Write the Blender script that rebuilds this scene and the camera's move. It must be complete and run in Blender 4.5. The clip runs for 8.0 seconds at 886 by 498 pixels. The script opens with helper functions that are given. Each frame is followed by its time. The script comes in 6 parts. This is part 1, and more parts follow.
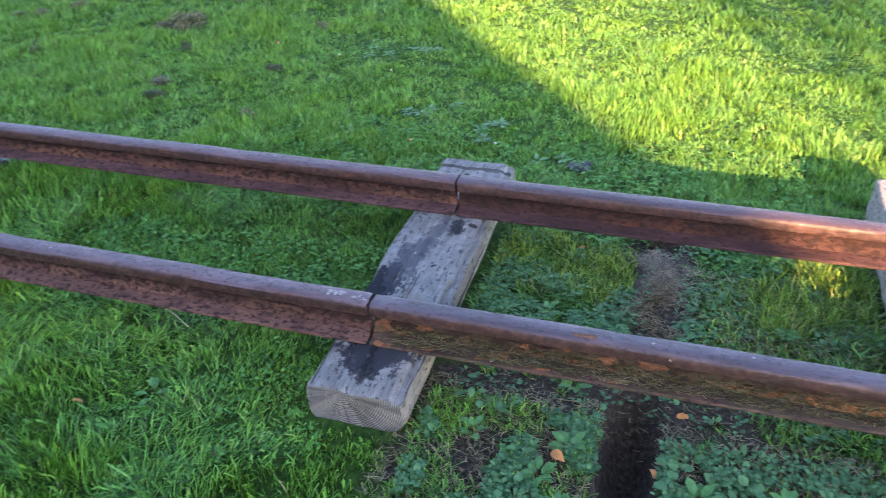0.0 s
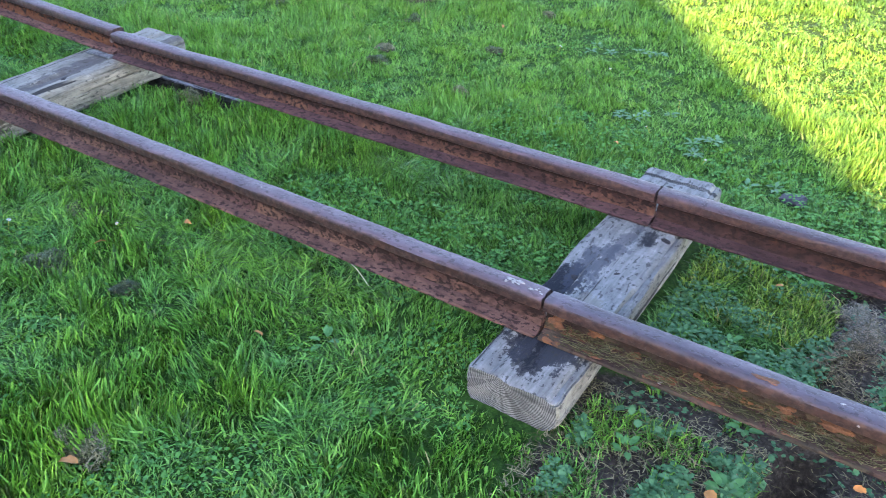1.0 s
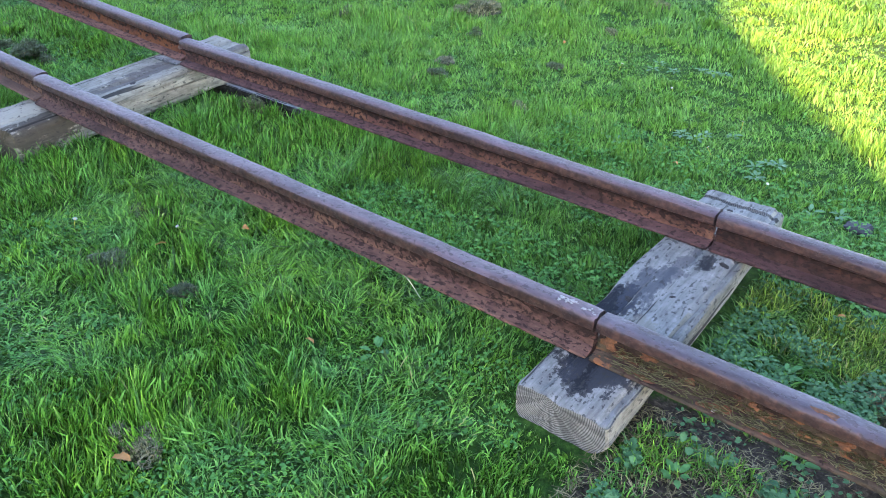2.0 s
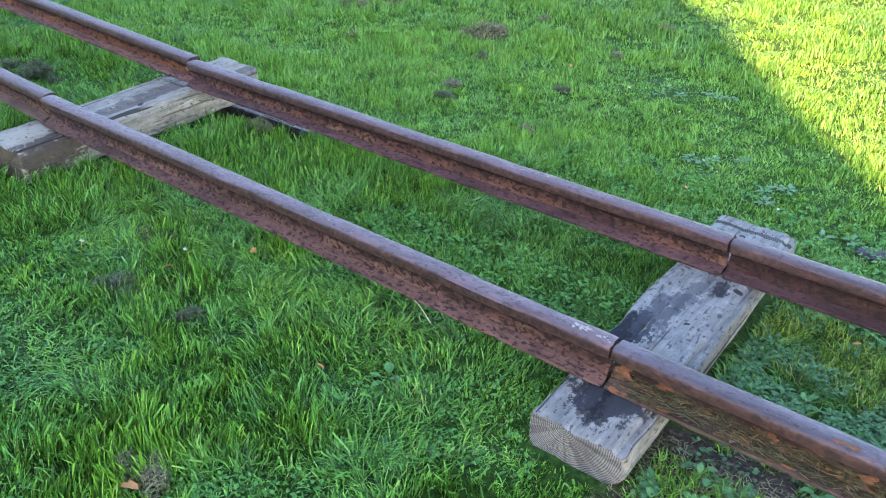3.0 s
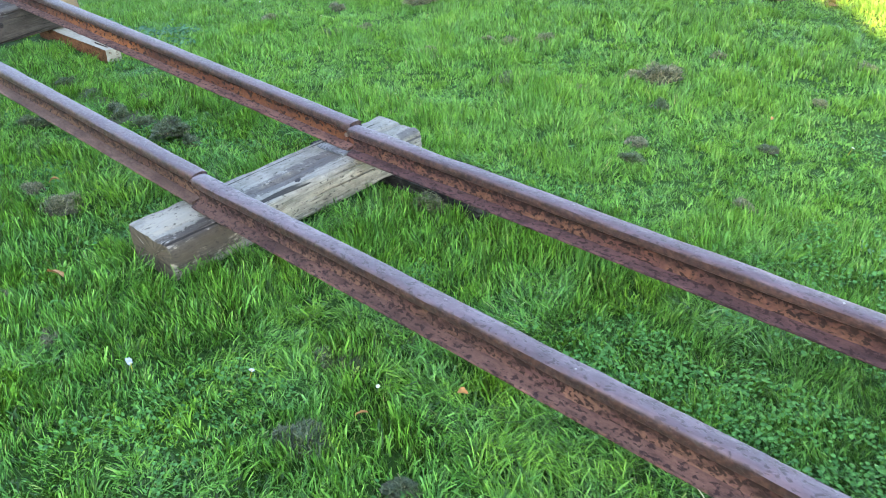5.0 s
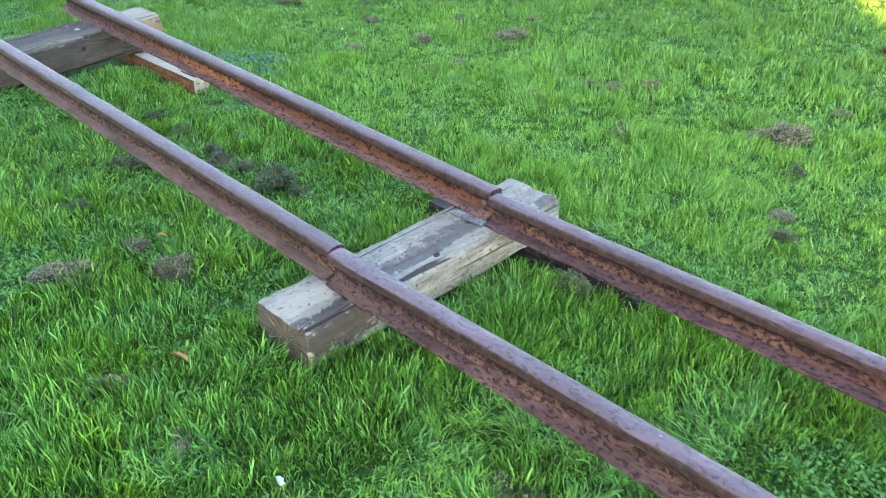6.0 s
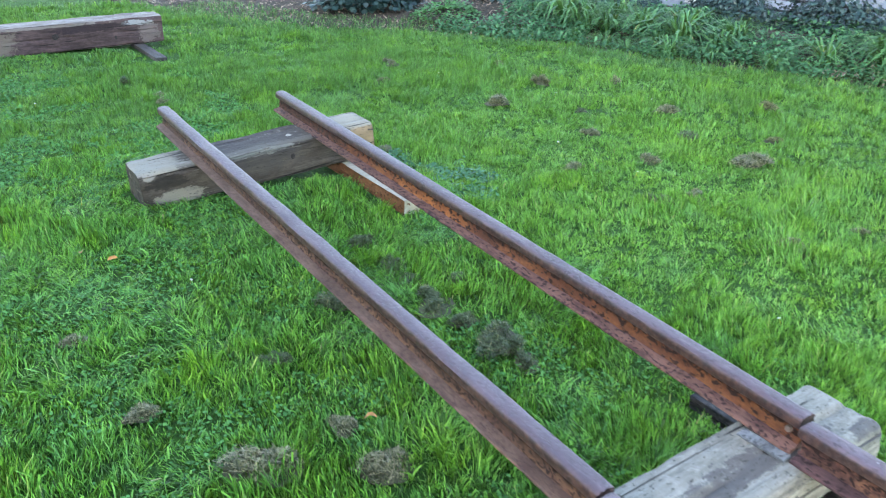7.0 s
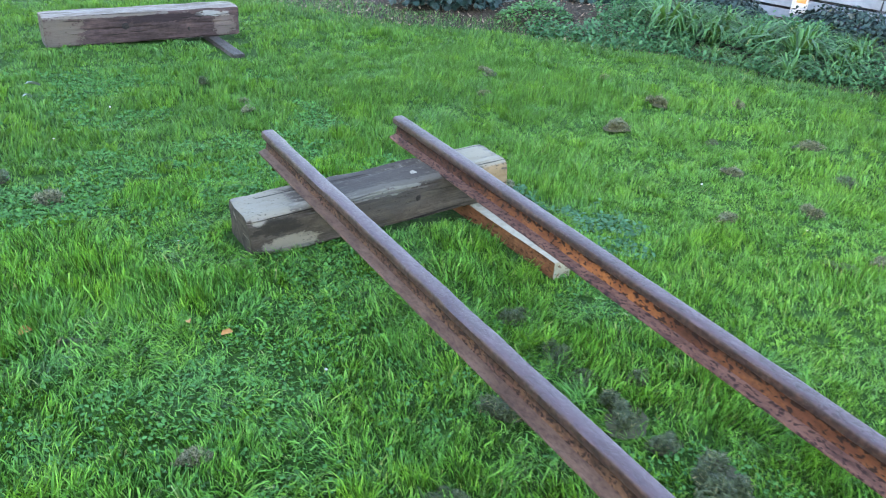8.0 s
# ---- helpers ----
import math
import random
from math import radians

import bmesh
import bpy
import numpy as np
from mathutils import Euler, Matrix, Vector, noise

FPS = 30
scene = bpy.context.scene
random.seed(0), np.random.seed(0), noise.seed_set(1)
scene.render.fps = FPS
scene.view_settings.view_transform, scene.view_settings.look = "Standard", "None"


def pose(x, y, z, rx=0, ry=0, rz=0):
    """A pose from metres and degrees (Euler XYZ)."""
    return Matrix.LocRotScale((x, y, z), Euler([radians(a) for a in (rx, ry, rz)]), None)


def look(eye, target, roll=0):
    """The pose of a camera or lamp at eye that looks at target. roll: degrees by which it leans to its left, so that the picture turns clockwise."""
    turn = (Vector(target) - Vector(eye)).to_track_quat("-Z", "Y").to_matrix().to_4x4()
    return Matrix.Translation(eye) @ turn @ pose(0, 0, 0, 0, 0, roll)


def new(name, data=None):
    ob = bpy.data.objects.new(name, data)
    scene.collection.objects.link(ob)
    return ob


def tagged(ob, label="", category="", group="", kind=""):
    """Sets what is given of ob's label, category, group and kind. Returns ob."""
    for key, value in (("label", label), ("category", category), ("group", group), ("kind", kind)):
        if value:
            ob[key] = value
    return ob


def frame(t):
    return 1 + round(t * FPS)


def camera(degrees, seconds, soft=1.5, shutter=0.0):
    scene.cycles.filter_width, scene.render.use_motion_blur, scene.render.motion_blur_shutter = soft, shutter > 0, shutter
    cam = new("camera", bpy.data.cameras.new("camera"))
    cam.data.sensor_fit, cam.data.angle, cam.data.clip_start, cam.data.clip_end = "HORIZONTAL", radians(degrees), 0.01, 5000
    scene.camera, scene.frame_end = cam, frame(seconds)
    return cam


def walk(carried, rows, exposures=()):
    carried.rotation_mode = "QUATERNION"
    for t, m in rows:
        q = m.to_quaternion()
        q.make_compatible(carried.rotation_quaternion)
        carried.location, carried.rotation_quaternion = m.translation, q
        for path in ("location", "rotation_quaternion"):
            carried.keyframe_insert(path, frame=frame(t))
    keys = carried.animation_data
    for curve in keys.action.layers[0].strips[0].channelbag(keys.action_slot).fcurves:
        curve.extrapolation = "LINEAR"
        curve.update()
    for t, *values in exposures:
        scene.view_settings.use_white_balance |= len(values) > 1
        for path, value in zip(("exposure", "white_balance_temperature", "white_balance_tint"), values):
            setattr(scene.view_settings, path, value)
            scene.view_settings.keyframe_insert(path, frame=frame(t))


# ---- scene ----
# ---- camera ----
cam = camera(56.2, 8.0, soft=0.95, shutter=0.18)
PATH = [
    (0, (0.201, 0.263, 1.484), (-0.321, 1.884, 0.435), -1.8),
    (0.3, (0.198, 0.276, 1.472), (-0.503, 1.825, 0.419), -1.5),
    (0.5, (0.209, 0.265, 1.471), (-0.552, 1.783, 0.414), -0.2),
    (1, (0.185, 0.272, 1.474), (-0.725, 1.701, 0.41), 1.4),
    (1.5, (0.173, 0.276, 1.479), (-0.824, 1.641, 0.409), 1.3),
    (1.7, (0.176, 0.273, 1.479), (-0.835, 1.636, 0.422), 1.5),
    (2.8, (0.166, 0.273, 1.480), (-0.861, 1.654, 0.462), 1.5),
    (3, (0.132, 0.273, 1.479), (-0.902, 1.662, 0.478), 1.8),
    (3.2, (0.079, 0.27, 1.485), (-1.002, 1.642, 0.51), 1.3),
    (3.5, (-0.046, 0.279, 1.478), (-1.17, 1.64, 0.538), 0.7),
    (4, (-0.325, 0.263, 1.527), (-1.451, 1.618, 0.58), -0.9),
    (4.2, (-0.392, 0.281, 1.529), (-1.52, 1.627, 0.571), -0.8),
    (5.3, (-0.801, 0.534, 1.487), (-1.995, 1.795, 0.495), -0.1),
    (5.5, (-0.922, 0.528, 1.504), (-2.116, 1.792, 0.515), 0.6),
    (5.8, (-1.148, 0.481, 1.535), (-2.350, 1.746, 0.558), 1.3),
    (6, (-1.277, 0.456, 1.569), (-2.483, 1.722, 0.597), 1.8),
    (6.3, (-1.445, 0.476, 1.583), (-2.690, 1.734, 0.651), 2.4),
    (6.5, (-1.604, 0.524, 1.598), (-2.952, 1.709, 0.717), 1.2),
    (6.7, (-1.783, 0.589, 1.611), (-3.225, 1.684, 0.761), 0.4),
    (7, (-2.052, 0.655, 1.623), (-3.548, 1.692, 0.794), 2.0),
    (7.2, (-2.231, 0.653, 1.630), (-3.728, 1.684, 0.794), 3.0),
    (7.5, (-2.523, 0.618, 1.666), (-4.018, 1.637, 0.815), 4.1),
    (8, (-2.961, 0.577, 1.66), (-4.471, 1.56, 0.792), 4.4),
]
EXPOSURES = [(0.0, 3.10, 6100, 26), (0.7, 3.48, 6100, 24), (1.5, 3.50, 6200, 21), (3.5, 3.52, 6280, 19), (5.5, 3.95, 6850, 14), (8.0, 3.90, 6800, 13)]
walk(cam, [(t, look(eye, target, roll)) for t, eye, target, roll in PATH], EXPOSURES)

# ---- daylight: low sun from behind, blue sky ----
SUN_EL, SUN_X, SUN_Y = 18.0, 0.31, -0.95
world = bpy.data.worlds.new("sky")
scene.world = world
world.use_nodes = True
wn = world.node_tree
sky = wn.nodes.new("ShaderNodeTexSky")
sky.sky_type = "NISHITA"
sky.sun_disc = False
sky.sun_elevation = radians(SUN_EL)
sky.sun_rotation = math.atan2(SUN_X, SUN_Y)
wn.links.new(sky.outputs["Color"], wn.nodes["Background"].inputs["Color"])
wn.nodes["Background"].inputs["Strength"].default_value = 0.11
sun = new("sun", bpy.data.lights.new("sun", "SUN"))
sun.data.energy = 4.0
sun.data.angle = radians(0.6)
sun.data.color = (1.0, 0.58, 0.24)
el = radians(SUN_EL)
sun.matrix_world = look((20 * SUN_X, 20 * SUN_Y, 20 * math.tan(el)), (0, 0, 0))


# ---- small tools ----
def vnoise(x, y, scale, seed):
    """Smooth value noise in 0..1 over the plan, cells of the given size."""
    table = np.random.RandomState(seed).rand(256, 256)
    u, v = np.asarray(x, float) / scale + 1000, np.asarray(y, float) / scale + 1000
    i, j = np.floor(u).astype(int), np.floor(v).astype(int)
    a, b = u - i, v - j
    a, b = a * a * (3 - 2 * a), b * b * (3 - 2 * b)
    g = lambda p, q: table[p % 256, q % 256]
    return (g(i, j) * (1 - a) + g(i + 1, j) * a) * (1 - b) + (g(i, j + 1) * (1 - a) + g(i + 1, j + 1) * a) * b


def edge_y(x):
    """The far edge of the lawn: beyond it the overgrown bank begins."""
    return np.interp(x, [-16, -11.8, -11.1, -10.6, -10.3, -9.95, -9.2, -8.35, -7.7, -7.2, -6.6, -5.6, -5, -4.6, -2, 4, 12],
                     [1.8, 3.9, 4.2, 4.6, 5.1, 5.5, 6.05, 6.55, 6.8, 7.05, 7.45, 7.85, 8.15, 8.5, 10.2, 12.5, 15])


def beyond(x, y):
    return np.asarray(y, float) - edge_y(x)


def bump_at(x, y, cx, cy, rx, ry):
    return np.exp(-(((x - cx) / rx) ** 2 + ((y - cy) / ry) ** 2))


def ground_z(x, y):
    x, y = np.asarray(x, float), np.asarray(y, float)
    z = 0.03 * (vnoise(x, y, 1.7, 5) - 0.5) + 0.014 * (vnoise(x, y, 0.35, 6) - 0.5)
    z = z - 0.17 * np.clip(1.8 * bump_at(x, y, 0.17, 1.77, 0.075, 0.19) - 0.5, 0, 1)  # burrow under the near rail
    z = z - 0.13 * np.clip(1.8 * bump_at(x, y, 0.15, 2.74, 0.085, 0.07) - 0.4, 0, 1)           # hole under the far rail
    z = z + 0.032 * bump_at(x, y, -0.50, 1.68, 0.30, 0.22) + 0.05 * bump_at(x, y, -0.50, 2.75, 0.35, 0.35)  # turf heaped round the first sleeper
    z = z + 0.05 * bump_at(x, y, 0.19, 2.44, 0.06, 0.20)           # scraped-up spoil between the rails
    z = z + 0.02 * bump_at(x, y, -6.1, 2.2, 1.0, 1.2) + 0.07 * bump_at(x, y, -5.2, 1.3, 1.9, 1.2) + 0.03 * bump_at(x, y, -5.7, 2.75, 0.7, 0.4)  # the lawn swells before the rail ends
    z = z + 0.16 * np.clip(beyond(x, y) / 1.6, 0, 1) ** 1.3 * (np.abs(x) < 60)
    return z


def mesh_from(name, verts, sizes, loops, smooth=False):
    """A mesh from arrays: vertices, corners of each face, and the vertex of each corner."""
    me = bpy.data.meshes.new(name)
    verts, sizes, loops = np.asarray(verts, np.float32), np.asarray(sizes, np.int32), np.asarray(loops, np.int32)
    me.vertices.add(len(verts))
    me.vertices.foreach_set("co", verts.ravel())
    me.loops.add(len(loops))
    me.loops.foreach_set("vertex_index", loops)
    me.polygons.add(len(sizes))
    me.polygons.foreach_set("loop_start", np.concatenate([[0], np.cumsum(sizes)[:-1]]).astype(np.int32))
    me.polygons.foreach_set("loop_total", sizes)
    if smooth:
        me.polygons.foreach_set("use_smooth", np.ones(len(sizes), bool))
    me.update(calc_edges=True)
    me.validate()
    return me


def blades(rng, p, height, width, yaw, lean, cut=0.0):
    """Nearly straight grass blades as (vertices, face sizes, loops); cut: how blunt the mown tips are."""
    n = len(p)
    d = np.stack([np.cos(yaw), np.sin(yaw), 0 * yaw], 1)
    face = yaw + rng.normal(0, 0.9, n)
    s = np.stack([-np.sin(face), np.cos(face), 0 * yaw], 1)
    up = np.array([0, 0, 1.0])
    bend = np.where(rng.rand(n) < 0.2, 0.26, rng.uniform(0.40, 0.52, n))
    mid = p + up * (height * (0.60 - 0.20 * lean))[:, None] + d * (height * lean * bend)[:, None]
    tip = p + up * (height * np.maximum(0.10, 1 - 0.48 * lean))[:, None] + d * (height * lean * 0.95)[:, None]
    w = (width / 2)[:, None]
    if not cut:
        v = np.stack([p - s * w, p + s * w, mid + s * w * 0.85, mid - s * w * 0.85, tip], 1).reshape(-1, 3)
        loops = ((np.arange(n) * 5)[:, None] + np.array([[0, 1, 2, 3, 3, 2, 4]])).ravel()
        return v, np.tile([4, 3], n), loops
    blunt = w * np.where(rng.rand(n) < 0.65, cut, 0.12)[:, None]
    v = np.stack([p - s * w, p + s * w, mid + s * w * 0.95, mid - s * w * 0.95, tip + s * blunt, tip - s * blunt], 1).reshape(-1, 3)
    loops = ((np.arange(n) * 6)[:, None] + np.array([[0, 1, 2, 3, 3, 2, 4, 5]])).ravel()
    return v, np.tile([4, 4], n), loops


def leaves(p, length, width, yaw, pitch, droop):
    """Pointed oval leaves, folded along the midrib."""
    n = len(p)
    d = np.stack([np.cos(yaw) * np.cos(pitch), np.sin(yaw) * np.cos(pitch), np.sin(pitch)], 1)
    s = np.stack([-np.sin(yaw), np.cos(yaw), 0 * yaw], 1)
    nrm = np.cross(d, s)
    L, W, D = length[:, None], width[:, None] / 2, droop[:, None]
    at = lambda f, g, h: p + d * L * f + s * W * g + nrm * L * (h - D * f * f)
    v = np.stack([at(0, 0, 0), at(0.45, 0, -0.03), at(1, 0, 0), at(0.28, 0.85, 0.05), at(0.66, 0.9, 0.05), at(0.28, -0.85, 0.05), at(0.66, -0.9, 0.05)], 1).reshape(-1, 3)
    base = (np.arange(n) * 7)[:, None]
    loops = (base + np.array([[0, 1, 3, 3, 1, 4, 4, 1, 2, 0, 5, 1, 5, 6, 1, 6, 2, 1]])).ravel()
    return v, np.tile([3], n * 6), loops


def joined(*pieces):
    v, s, l, k = [], [], [], 0
    for a, b, c in pieces:
        v.append(a), s.append(b), l.append(np.asarray(c) + k)
        k += len(a)
    return np.concatenate(v), np.concatenate(s), np.concatenate(l)


def part(name, me, material, parent=None, label=""):
    """Links a mesh as one object, under a thing where one is given."""
    ob = new(name, me)
    if not me.materials:
        me.materials.append(material)
    if parent is not None:
        ob.parent = parent
    if label:
        tagged(ob, label)
    return ob


def bm_mesh(bm, name, smooth=False):
    me = bpy.data.meshes.new(name)
    bmesh.ops.recalc_face_normals(bm, faces=bm.faces)
    bm.to_mesh(me)
    bm.free()
    for f in me.polygons:
        f.use_smooth = smooth
    return me


def box(bm, x0, x1, y0, y1, z0, z1, bevel=0.0):
    r = bmesh.ops.create_cube(bm, size=1)
    for v in r["verts"]:
        v.co = Vector(((x0 + x1) / 2 + v.co.x * (x1 - x0), (y0 + y1) / 2 + v.co.y * (y1 - y0), (z0 + z1) / 2 + v.co.z * (z1 - z0)))
    if bevel:
        edges = {e for v in r["verts"] for e in v.link_edges}
        bmesh.ops.bevel(bm, geom=list(edges), offset=bevel, segments=2, affect="EDGES")


# ---- materials ----
class Mat:
    """A node material with short calls for its nodes."""

    def __init__(self, name):
        self.m = bpy.data.materials.new(name)
        self.m.use_nodes = True
        self.nt = self.m.node_tree
        self.b = self.nt.nodes["Principled BSDF"]
        self.out = self.nt.nodes["Material Output"]

    def node(self, kind, **props):
        n = self.nt.nodes.new(kind)
        for k, v in props.items():
            setattr(n, k, v)
        return n

    def put(self, socket, value):
        if isinstance(value, bpy.types.NodeSocket):
            self.nt.links.new(value, socket)
        elif isinstance(value, (tuple, list)) and len(value) == 3 and socket.type == "RGBA":
            socket.default_value = (*value, 1)
        else:
            socket.default_value = value

    def set(self, **values):
        for k, v in values.items():
            self.put(self.b.inputs[k.replace("_", " ")], v)
        return self

    def coords(self, which="Object", scale=(1, 1, 1), shift=(0, 0, 0)):
        if which == "Position":
            src = self.node("ShaderNodeNewGeometry").outputs["Position"]
        else:
            src = self.node("ShaderNodeTexCoord").outputs[which]
        mp = self.node("ShaderNodeMapping")
        self.put(mp.inputs["Vector"], src)
        mp.inputs["Scale"].default_value = scale
        mp.inputs["Location"].default_value = shift
        return mp.outputs["Vector"]

    def noise(self, vec, scale, detail=4.0, rough=0.55, distort=0.0):
        n = self.node("ShaderNodeTexNoise")
        self.put(n.inputs["Vector"], vec)
        n.inputs["Scale"].default_value, n.inputs["Detail"].default_value = scale, detail
        n.inputs["Roughness"].default_value, n.inputs["Distortion"].default_value = rough, distort
        return n.outputs["Fac"]

    def voronoi(self, vec, scale, feature="F1"):
        n = self.node("ShaderNodeTexVoronoi", feature=feature)
        self.put(n.inputs["Vector"], vec)
        n.inputs["Scale"].default_value = scale
        return n.outputs["Distance"]

    def ramp(self, fac, *stops):
        n = self.node("ShaderNodeValToRGB")
        self.put(n.inputs["Fac"], fac)
        e = n.color_ramp.elements
        while len(e) < len(stops):
            e.new(0.5)
        for k, (pos, col) in zip(e, stops):
            k.position = pos
            k.color = (*col, 1) if isinstance(col, tuple) else (col, col, col, 1)
        return n.outputs["Color"]

    def mix(self, fac, a, b, blend="MIX"):
        n = self.node("ShaderNodeMix", data_type="RGBA", blend_type=blend)
        self.put(n.inputs["Factor"], fac)
        self.put(n.inputs["A"] if False else n.inputs[6], a)
        self.put(n.inputs[7], b)
        return n.outputs[2]

    def math(self, op, a, b=0.5):
        n = self.node("ShaderNodeMath", operation=op)
        self.put(n.inputs[0], a)
        self.put(n.inputs[1], b)
        return n.outputs[0]

    def bump(self, height, strength=0.5, distance=0.01, normal=None):
        n = self.node("ShaderNodeBump")
        self.put(n.inputs["Height"], height)
        n.inputs["Strength"].default_value, n.inputs["Distance"].default_value = strength, distance
        if normal is not None:
            self.put(n.inputs["Normal"], normal)
        self.put(self.b.inputs["Normal"], n.outputs["Normal"])
        return n.outputs["Normal"]

    def island(self):
        return self.node("ShaderNodeNewGeometry").outputs["Random Per Island"]

    def translucent(self, color, amount):
        """Lets part of the light through, as thin leaves do."""
        t = self.node("ShaderNodeBsdfTranslucent")
        self.put(t.inputs["Color"], color)
        mx = self.node("ShaderNodeMixShader")
        mx.inputs[0].default_value = amount
        self.nt.links.new(self.b.outputs[0], mx.inputs[1])
        self.nt.links.new(t.outputs[0], mx.inputs[2])
        self.nt.links.new(mx.outputs[0], self.out.inputs["Surface"])


def grass_material(name, dark, mid, light, straw=0.03, patches=1.0, rich=None):
    """Blades: each its own shade; on the lawn, yellow-green, blue-green and deep patches of several sizes."""
    m = Mat(name)
    r = m.island()
    col = m.ramp(r, (0.0, tuple(c * 0.55 for c in dark)), (0.24, dark), (0.52, mid), (0.86, light), (1.0 - straw, light), (1.0, (0.40, 0.34, 0.15)))
    if rich:  # deeper green towards low x and towards the bank
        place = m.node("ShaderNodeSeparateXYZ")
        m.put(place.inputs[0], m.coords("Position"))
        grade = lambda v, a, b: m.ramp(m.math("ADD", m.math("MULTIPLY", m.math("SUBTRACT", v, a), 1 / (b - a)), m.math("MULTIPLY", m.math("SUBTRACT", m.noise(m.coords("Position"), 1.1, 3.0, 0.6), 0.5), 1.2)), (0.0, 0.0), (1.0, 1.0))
        deepened = m.math("MAXIMUM", grade(place.outputs["X"], -4.8, -8.4), grade(place.outputs["Y"], 4.0, 6.6))
        col = m.mix(deepened, col, m.ramp(r, (0.0, tuple(c * 0.55 for c in rich[0])), (0.24, rich[0]), (0.52, rich[1]), (0.86, rich[2]), (1.0, rich[2])))
    if patches:
        tone = lambda a, b: m.ramp(r, (0.0, tuple(c * k for c, k in zip(dark, a))), (0.5, tuple(c * k for c, k in zip(mid, a))), (1.0, tuple(c * k for c, k in zip(light, b))))
        yellow = m.noise(m.coords("Position"), 3.6, 4.0, 0.68)
        col = m.mix(m.ramp(yellow, (0.48, 0.0), (0.62, 0.85 * patches)), col, tone((1.35, 1.12, 0.7), (1.28, 1.04, 0.60)))
        cool = m.noise(m.coords("Position", shift=(7, 3, 0)), 4.2, 4.0, 0.68)
        col = m.mix(m.ramp(cool, (0.50, 0.0), (0.64, 0.8 * patches)), col, tone((0.82, 0.90, 1.4), (0.84, 0.90, 1.6)))
        # shorter, mossier turf between the rails near the burrow
        at = m.node("ShaderNodeSeparateXYZ")
        m.put(at.inputs[0], m.coords("Position"))
        ease = lambda s, a, b: m.ramp(m.math("MULTIPLY", m.math("SUBTRACT", s, a), 1 / (b - a)), (0.0, 0.0), (1.0, 1.0))
        mossy = m.math("MULTIPLY", ease(at.outputs["X"], -2.0, -0.9), m.math("MULTIPLY", ease(at.outputs["Y"], 1.8, 2.2), ease(at.outputs["Y"], 3.7, 2.9)))
        col = m.mix(m.math("MULTIPLY", mossy, 0.55), col, m.mix(r, (0.016, 0.060, 0.014), (0.125, 0.32, 0.085)))
        deep = m.noise(m.coords("Position", shift=(4, 1, 2)), 11, 3.0, 0.6)
        col = m.mix(m.ramp(deep, (0.49, 0.0), (0.64, 0.45 * patches)), col, tone((0.55, 0.60, 0.5), (0.42, 0.48, 0.42)))
    m.set(Base_Color=col, Roughness=0.42, Specular_IOR_Level=0.36)
    m.translucent(m.mix(0.5, col, (0.24, 0.34, 0.015)), 0.28)
    return m.m


def leaf_material(name, a, b, rough=0.4, through_light=0.25):
    m = Mat(name)
    col = m.ramp(m.island(), (0.0, a), (1.0, b))
    n = m.noise(m.coords("Position"), 60, 2.0)
    col = m.mix(m.ramp(n, (0.4, 0.0), (0.75, 0.35)), col, tuple(min(1, c * 1.7 + 0.02) for c in b))
    m.set(Base_Color=col, Roughness=rough, Specular_IOR_Level=0.3)
    m.translucent(col, through_light)
    return m.m


def rail_head_material(name, shift, dark, pale, pitted=0.75, side=1.5):
    """Rubbed running head: brown steel with the sky's violet sheen mixed into its colour, and dark pits."""
    m = Mat(name)
    o, long = m.coords("Object", shift=shift), m.coords("Object", (0.3, 1, 1), shift)
    worn = m.ramp(m.noise(long, 34, 6.0, 0.65), (0.28, dark), (0.55, tuple((a + b) / 2 for a, b in zip(dark, pale))), (0.75, pale))
    blot = m.noise(long, 7, 4.0, 0.6)
    worn = m.mix(m.ramp(blot, (0.45, 0.0), (0.7, 0.6)), worn, tuple(c * 0.62 for c in dark))
    pits = m.math("MULTIPLY", m.ramp(m.noise(m.coords("Object", (0.6, 1, 1), shift), 84, 3.0, 0.6), (0.555, 0.0), (0.595, 1.0)), m.ramp(blot, (0.30, 0.35), (0.55, 1.0)))
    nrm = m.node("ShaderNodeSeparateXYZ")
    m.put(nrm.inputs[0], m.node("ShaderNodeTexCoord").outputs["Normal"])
    # upward faces take the worn, sky-tinted tone, the sides a darker brown
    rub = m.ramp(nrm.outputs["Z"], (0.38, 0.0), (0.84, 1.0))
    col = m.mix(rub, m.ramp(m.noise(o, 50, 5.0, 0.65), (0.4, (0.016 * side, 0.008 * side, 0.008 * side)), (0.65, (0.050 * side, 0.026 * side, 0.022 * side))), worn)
    col = m.mix(m.math("MULTIPLY", pits, pitted), col, (0.035, 0.020, 0.020))
    m.set(Base_Color=col, Metallic=0.15, Roughness=m.ramp(m.noise(o, 80, 4.0), (0.3, 0.42), (0.7, 0.66)))
    h = m.math("ADD", m.noise(o, 40, 5.0, 0.6), m.math("MULTIPLY", pits, -0.5))
    m.bump(h, 0.55, 0.004)
    return m.m


